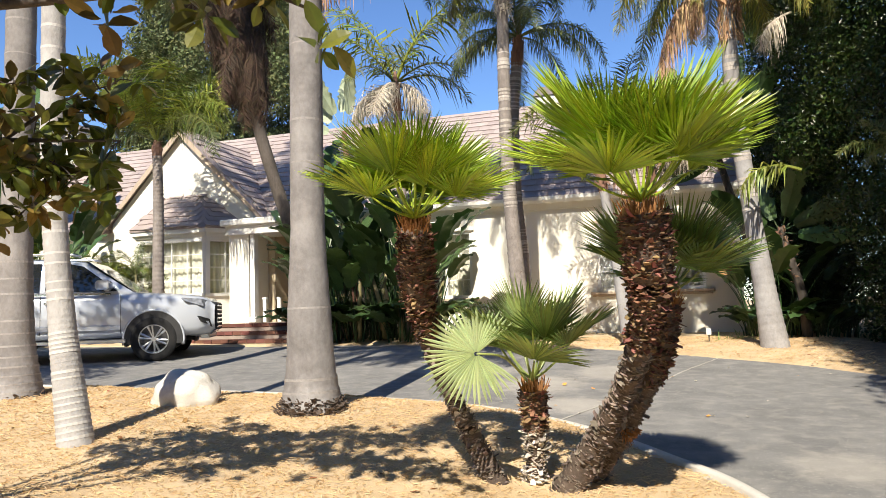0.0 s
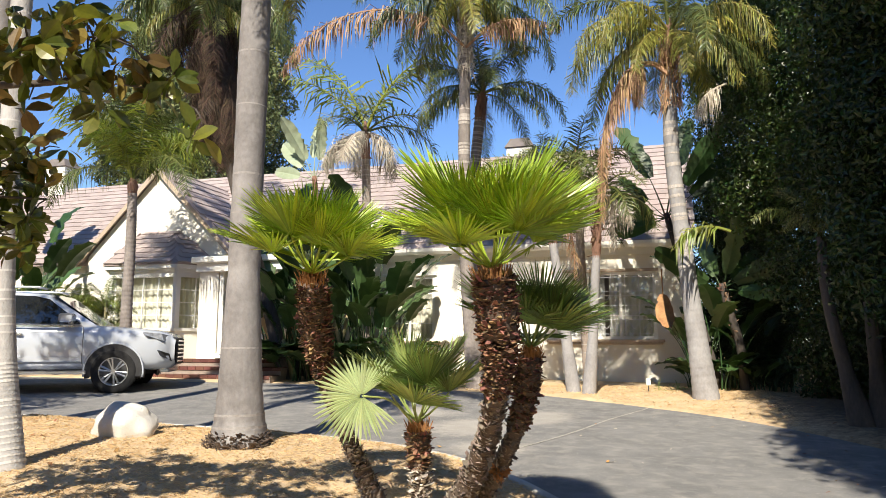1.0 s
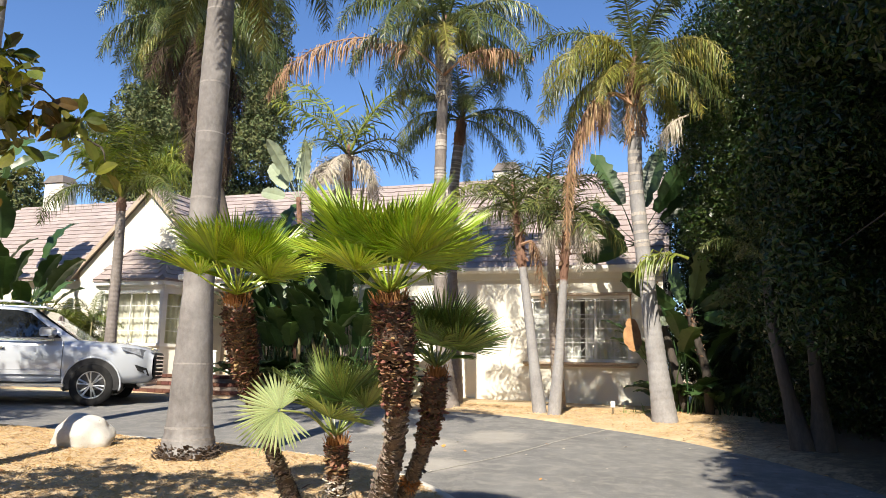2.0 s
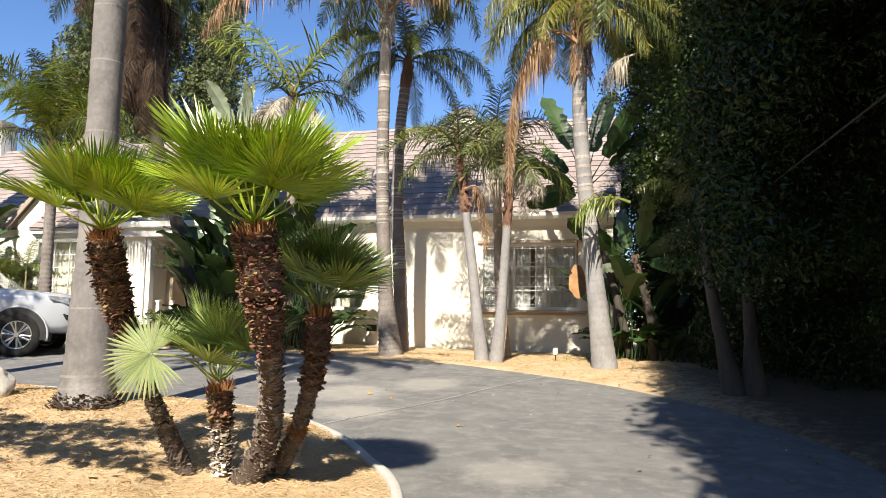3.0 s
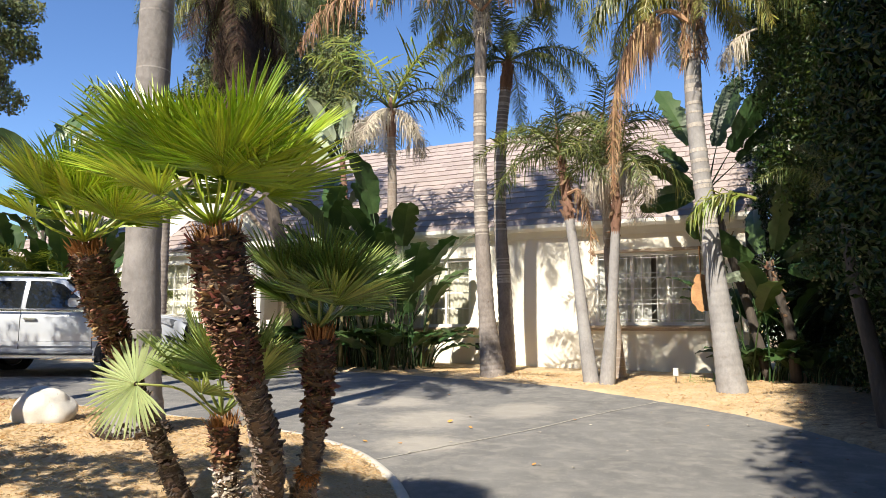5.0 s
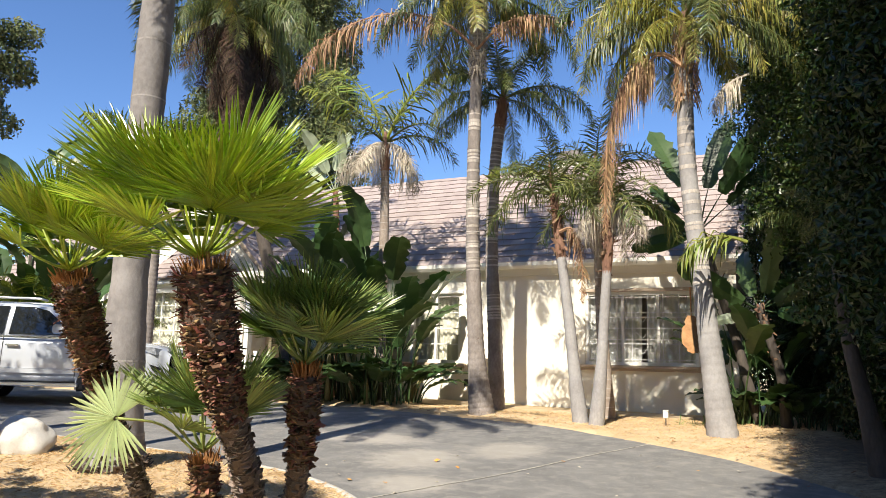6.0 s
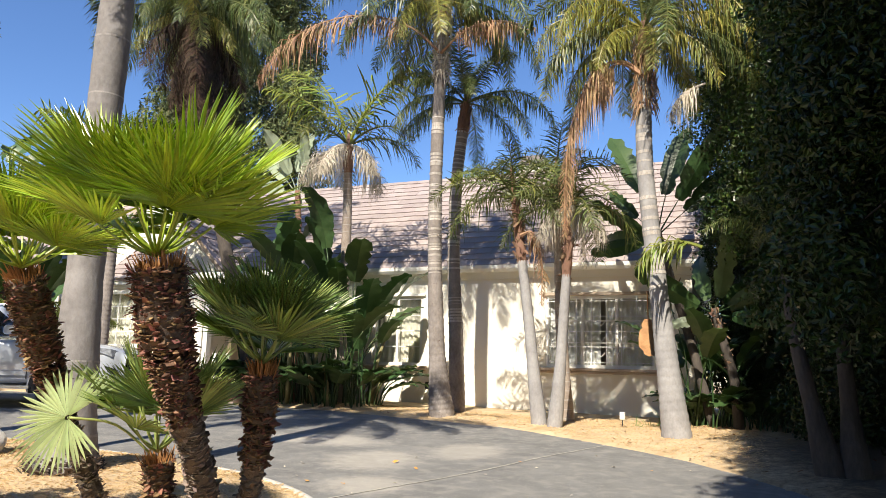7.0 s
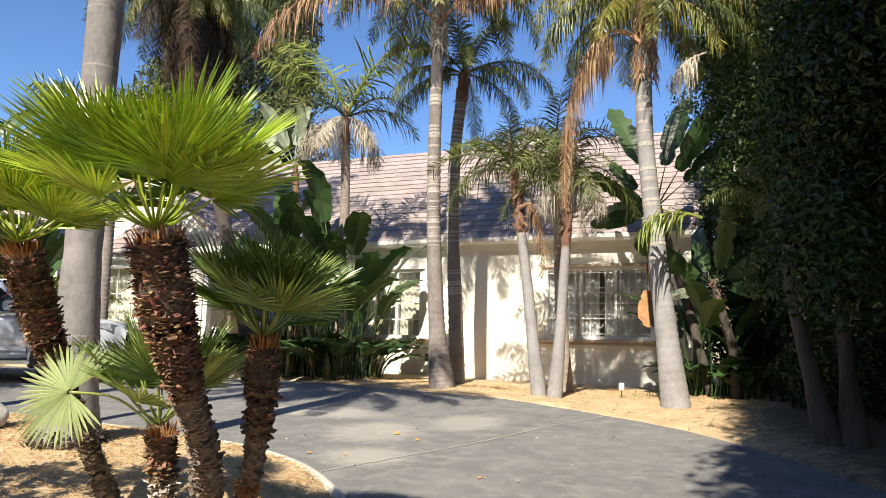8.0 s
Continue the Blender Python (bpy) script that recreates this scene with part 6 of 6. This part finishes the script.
    for xw in (1.395, -1.395):
        for sg in (-1, 1):
            wheel = part("wheel", Geo(), RUBBER, v)
            g = Geo()
            prof = [(0.25, 0.80), (0.33, 0.815), (0.372, 0.83), (0.385, 0.85), (0.385, 0.95), (0.37, 0.968), (0.32, 0.975), (0.25, 0.965)]
            rows = []
            for k in range(37):
                a = 2 * math.pi * k / 36
                rows.append([(xw + r * math.cos(a), sg * (d - 0.01), 0.385 + r * math.sin(a)) for r, d in prof])
            g.sheet(rows)
            part("tyre", g, RUBBER, wheel, smooth=True)
            g = Geo()
            prof = [(0.255, 0.955), (0.235, 0.965), (0.225, 0.945), (0.215, 0.86)]
            rows = []
            for k in range(37):
                a = 2 * math.pi * k / 36
                rows.append([(xw + r * math.cos(a), sg * (d - 0.01), 0.385 + r * math.sin(a)) for r, d in prof])
            g.sheet(rows)
            rim = part("rim", g, ALLOY, wheel, smooth=True)
            g = Geo()
            g.tube([(xw, sg * 0.85, 0.385), (xw, sg * 0.86, 0.385)], [0.22, 0.22], 24)
            part("brake_disc", g, BLACK_PLASTIC, wheel)
            g = Geo()
            g.tube([(xw, sg * 0.90, 0.385), (xw, sg * 0.955, 0.385)], [0.05, 0.042], 14)
            for k in range(12):
                a = math.pi * k / 6 + (0.1 if k % 2 else -0.1)
                c, s_ = math.cos(a), math.sin(a)
                g.tube([(xw + 0.04 * c, sg * 0.935, 0.385 + 0.04 * s_), (xw + 0.228 * c, sg * 0.945, 0.385 + 0.228 * s_)], [0.016, 0.02], 6)
            part("spokes", g, ALLOY, wheel)
    g = Geo()
    g.add([(1.04, 0.78, 1.215), (1.04, -0.78, 1.215), (0.27, -0.66, 1.755), (0.27, 0.66, 1.755), (1.0, 0.78, 1.20), (1.0, -0.78, 1.20), (0.23, -0.66, 1.74), (0.23, 0.66, 1.74)],
          [(0, 1, 2, 3), (7, 6, 5, 4), (0, 4, 5, 1), (1, 5, 6, 2), (2, 6, 7, 3), (3, 7, 4, 0)])
    part("windscreen", g, CAR_GLASS, v)
    g = Geo()
    g.box(2.28, -0.44, 0.50, 2.39, 0.44, 1.0, 0.03)
    grille = part("grille", g, BLACK_PLASTIC, v)
    for k in range(6):
        g = Geo()
        z = 0.56 + k * 0.075
        g.box(2.382, -0.40, z - 0.012, 2.402, 0.40, z + 0.012, 0.004)
        part("grille_bar", g, CHROME, grille)
    g = Geo()
    g.box(2.1, -0.6, 0.36, 2.28, 0.6, 0.46, 0.03)
    part("skid_plate", g, ALLOY, v)
    return v


car((-10.66, 11.09, 0.045), 29)

# ---- boulder ----
g = Geo()
bm = bmesh.new()
bmesh.ops.create_icosphere(bm, subdivisions=4, radius=1.0)
for v in bm.verts:
    d = v.co.normalized()
    k = 1 + 0.17 * noise.noise(d * 1.2 + Vector((5, 1, 2))) + 0.10 * noise.noise(d * 2.5) + 0.03 * noise.noise(d * 5.5) + 0.015 * noise.noise(d * 9)
    v.co = Vector((d.x * 0.345 * k, d.y * 0.28 * k, max(d.z, -0.35) * 0.265 * k))
me = bpy.data.meshes.new("boulder")
bm.to_mesh(me)
bm.free()
me.materials.append(ROCK)
me.polygons.foreach_set("use_smooth", [True] * len(me.polygons))
boulder = new("boulder", me)
boulder.location = (-5.08, 6.68, gz(-5.08, 6.68) + 0.06)
tagged(boulder, "smooth pale granite boulder on the dry straw", "boulder")

# ---- small things ----
# saw joint and cracks in the asphalt
def crack(ctrl, width, seed):
    rng = random.Random(seed)
    P = curve_points([(x, y, 0) for x, y in ctrl], 60)
    rows = []
    for i, p in enumerate(P):
        d = (P[min(i + 1, 60)] - P[max(i - 1, 0)]).normalized()
        n = Vector((-d.y, d.x, 0))
        j = rng.uniform(-0.006, 0.006)
        w = width * rng.uniform(0.6, 1.2) / 2
        rows.append([(p.x + n.x * (j + e * w), p.y + n.y * (j + e * w), drive_z(p.x, p.y) + 0.006 * noise.noise((p.x * 0.8, p.y * 0.8, 9)) + 0.0085) for e in (-1, 1)])
    g = Geo()
    g.sheet(rows)
    return g


DUST = surface("pale_dust", (0.36, 0.34, 0.30), (0.50, 0.47, 0.41), 6, 80, 0.95, 0.2)
tagged(part("joint", crack([(-1.46, 7.12), (-0.78, 8.96), (-0.38, 10.4), (0.12, 11.9)], 0.028, 1), DUST, driveway), kind="structure")

# garden light by the wall
light = thing("garden_light", (0.06, 13.75, gz(0.06, 13.75)), "small white garden light on a stake", "lamp")
g = Geo()
g.tube([(0, 0, -0.05), (0, 0, 0.12)], 0.009, 8)
part("stake", g, BLACK_PLASTIC, light)
g = Geo()
g.box(-0.04, -0.035, 0.11, 0.04, 0.035, 0.22, 0.012)
part("lamp_housing", g, WHITE, light)
g = Geo()
g.box(-0.044, -0.039, 0.22, 0.044, 0.039, 0.23, 0.004)
part("cap", g, WHITE, light)

# dry orange leaf that hangs from the corner plant
dry = part("dry_leaf", paddle_mesh("dry_leaf", PADDLE_DRY, 0.5, 20, 0.85, 0.34, 5, 7), None)
dry.matrix_basis = pose(0.33, 14.9, 2.4, 0, 180, 100)
tagged(dry, "withered orange leaf hanging from the corner plant", "leaf")

# low bush palms by the bay and a bright frond from the screen
def bush_palm(at, stems, height, label, seed, mat_keys=("upper", "middle", "young"), size=1.0):
    rng = random.Random(seed)
    bush = thing("bush_palm", at, label, "palm", "bush palms")
    for i in range(stems):
        a, r = rng.uniform(0, 6.28), rng.uniform(0.05, 0.5)
        x, y, h = r * math.cos(a), r * math.sin(a), height * rng.uniform(0.25, 0.75)
        g = Geo()
        g.tube([(x * 0.5, y * 0.5, -0.1), (x, y, h * 0.6), (x * 1.3, y * 1.3, h)], [0.03, 0.025, 0.018], 6)
        part("cane", g, CANE, bush, smooth=True)
        for k in range(5):
            ob = part("frond", FRONDS[rng.choice(mat_keys), rng.randint(0, 1)], None, bush)
            sc = size * rng.uniform(0.38, 0.55)
            ob.matrix_basis = pose(x * 1.3, y * 1.3, h, rng.uniform(-15, 15), rng.uniform(-10, 10), rng.uniform(0, 360)) @ Matrix.Diagonal((sc, sc, sc, 1))
    return bush


bush_palm((-13.6, 14.3, 0.15), 9, 2.2, "green bush palm beside the bay window", 1, ("bright", "lit", "upper"), 1.4)
bush_palm((-15.0, 13.9, 0.15), 9, 2.2, "tall clump of green bush palm", 2, ("bright", "lit"), 1.5)
bush_palm((-12.5, 14.6, 0.15), 4, 2.4, "small dark bush palm before the bay window", 3)
spray = part("palm_spray", frond_mesh("palm_spray", FEATHER_BRIGHT, frond_path(1.0, 24, 95), 34, 0.50, 0, 0.95, 0.032, 19, start=0.2, planes=1), None)
spray.matrix_basis = pose(1.42, 12.1, 2.66, 0, 0, 188)
tagged(spray, "bright yellow-green palm frond reaching from the screen", "palm frond")
withered = part("palm_spray", FRONDS["grey", 0], None)
withered.matrix_basis = pose(1.5, 12.6, 5.2, 0, 0, 200) @ Matrix.Diagonal((0.7, 0.7, 0.7, 1))
tagged(withered, "withered grey palm frond hanging by the screen", "palm frond")

# root mat round the big trunk
g = Geo()
rp = [Vector((0, 0, 0.0 + 0.018 * i)) for i in range(9)]
boots(g, rp, [0.325 - 0.010 * i for i in range(9)], 1100, 0.0, 0.98, 0.05, random.Random(3), 0.55)
tagged(part("root_mat", g, ROOTS, big, "dark shaggy root mat"), kind="stuff")
g = Geo()
boots(g, rp, [0.325 - 0.010 * i for i in range(9)], 1000, 0.0, 0.98, 0.05, random.Random(4), 0.55)
tagged(part("root_mat", g, ROOTS, far, "dark shaggy root mat"), kind="stuff")


# straw blades and fallen leaves
def scatter(count, box, seed, length, width, up, mat, name, label, on_drive=False):
    rs = np.random.RandomState(seed)
    px, py = rs.uniform(box[0], box[1], count), rs.uniform(box[2], box[3], count)
    dk, beyond_k = edge_distance(px, py, kerb_pts)
    df, beyond_f = edge_distance(px, py, far_pts)
    drive = beyond_k & ~beyond_f
    keep = drive if on_drive else (~drive & (np.where(beyond_k, df, dk) > 0.05))
    px, py = px[keep], py[keep]
    pz = np.array([drive_z(x, y) + 0.012 for x, y in zip(px, py)]) if on_drive else ground_heights(px, py)
    n = len(px)
    a = rs.uniform(0, 2 * np.pi, n)
    ln, w = length * rs.uniform(0.4, 1.3, n), width * rs.uniform(0.6, 1.3, n)
    rise = up * rs.random(n) ** 2
    d = np.stack([np.cos(a), np.sin(a), rise], 1) * ln[:, None]
    sd = np.stack([-np.sin(a), np.cos(a), rs.uniform(-0.3, 0.3, n)], 1) * w[:, None]
    c = np.stack([px, py, pz + 0.004], 1)
    V = np.stack([c - sd * 0.5, c + sd * 0.5, c + d * 0.6 + sd * 0.5 + np.array([0, 0, 0.006]), c + d, c + d * 0.6 - sd * 0.5 + np.array([0, 0, 0.006])], 1).reshape(-1, 3)
    g = Geo()
    g.v = V.tolist()
    g.f = [(5 * i, 5 * i + 1, 5 * i + 2, 5 * i + 3, 5 * i + 4) for i in range(n)]
    return tagged(part(name, g, mat), label, name.replace("_", " "), kind="stuff")


scatter(82000, (-7.5, 0.8, 0.4, 8.6), 1, 0.055, 0.0035, 0.4, STRAW_BLADE, "dry_straw", "loose golden straw on the island bed")
scatter(26000, (-6.0, 2.1, 8.5, 15.5), 2, 0.06, 0.004, 0.4, STRAW_BLADE, "dry_straw", "loose golden straw below the palms")
LITTER = surface("fallen_leaf", (0.24, 0.11, 0.04), (0.42, 0.22, 0.09), 8, 40, 0.8, 0, island=0.7)
ORANGE = surface("orange_leaf", (0.55, 0.22, 0.04), (0.70, 0.36, 0.08), 8, 40, 0.7, 0, island=0.4)
scatter(60, (0.2, 1.0, 13.9, 14.7), 8, 0.14, 0.012, 1.6, FAN_MID, "weed_tufts", "small green weeds by the foot of the wall")
scatter(26, (-3.0, 3.4, 5.0, 12.0), 7, 0.045, 0.022, 0.2, FEATHER_GREY, "dry_chips", "pale dry leaf chips on the asphalt", True)
scatter(320, (-7.5, 3.6, 2.6, 15.5), 3, 0.07, 0.03, 0.4, LITTER, "fallen_leaves", "brown fallen leaves in the straw")
scatter(24, (-3.0, 3.6, 4.0, 13.5), 4, 0.06, 0.035, 0.3, ORANGE, "fallen_leaves", "orange fallen leaves on the asphalt", True)
scatter(120, (1.6, 4.0, 5.0, 13.5), 5, 0.05, 0.02, 0.3, LITTER, "fallen_leaves", "leaf litter on the shaded edge of the drive", True)

# ---- last: bricks and roof tiles as pieces ----
bg = Geo()
bg.box(0.004, 0.0, -0.075, 0.204, 0.44, 0.0, 0.005)
brick_mesh = bg.mesh("brick", BRICK)
for x, y, z in brick_row:
    part("brick", brick_mesh, None, steps, at=(x, y, z))
for pts, fs in main_tiles:
    c = sum(pts, Vector()) / len(pts)
    g = Geo()
    g.add([tuple(p - c) for p in pts], fs)
    part("tile", g, TILE, main_roof, at=c)
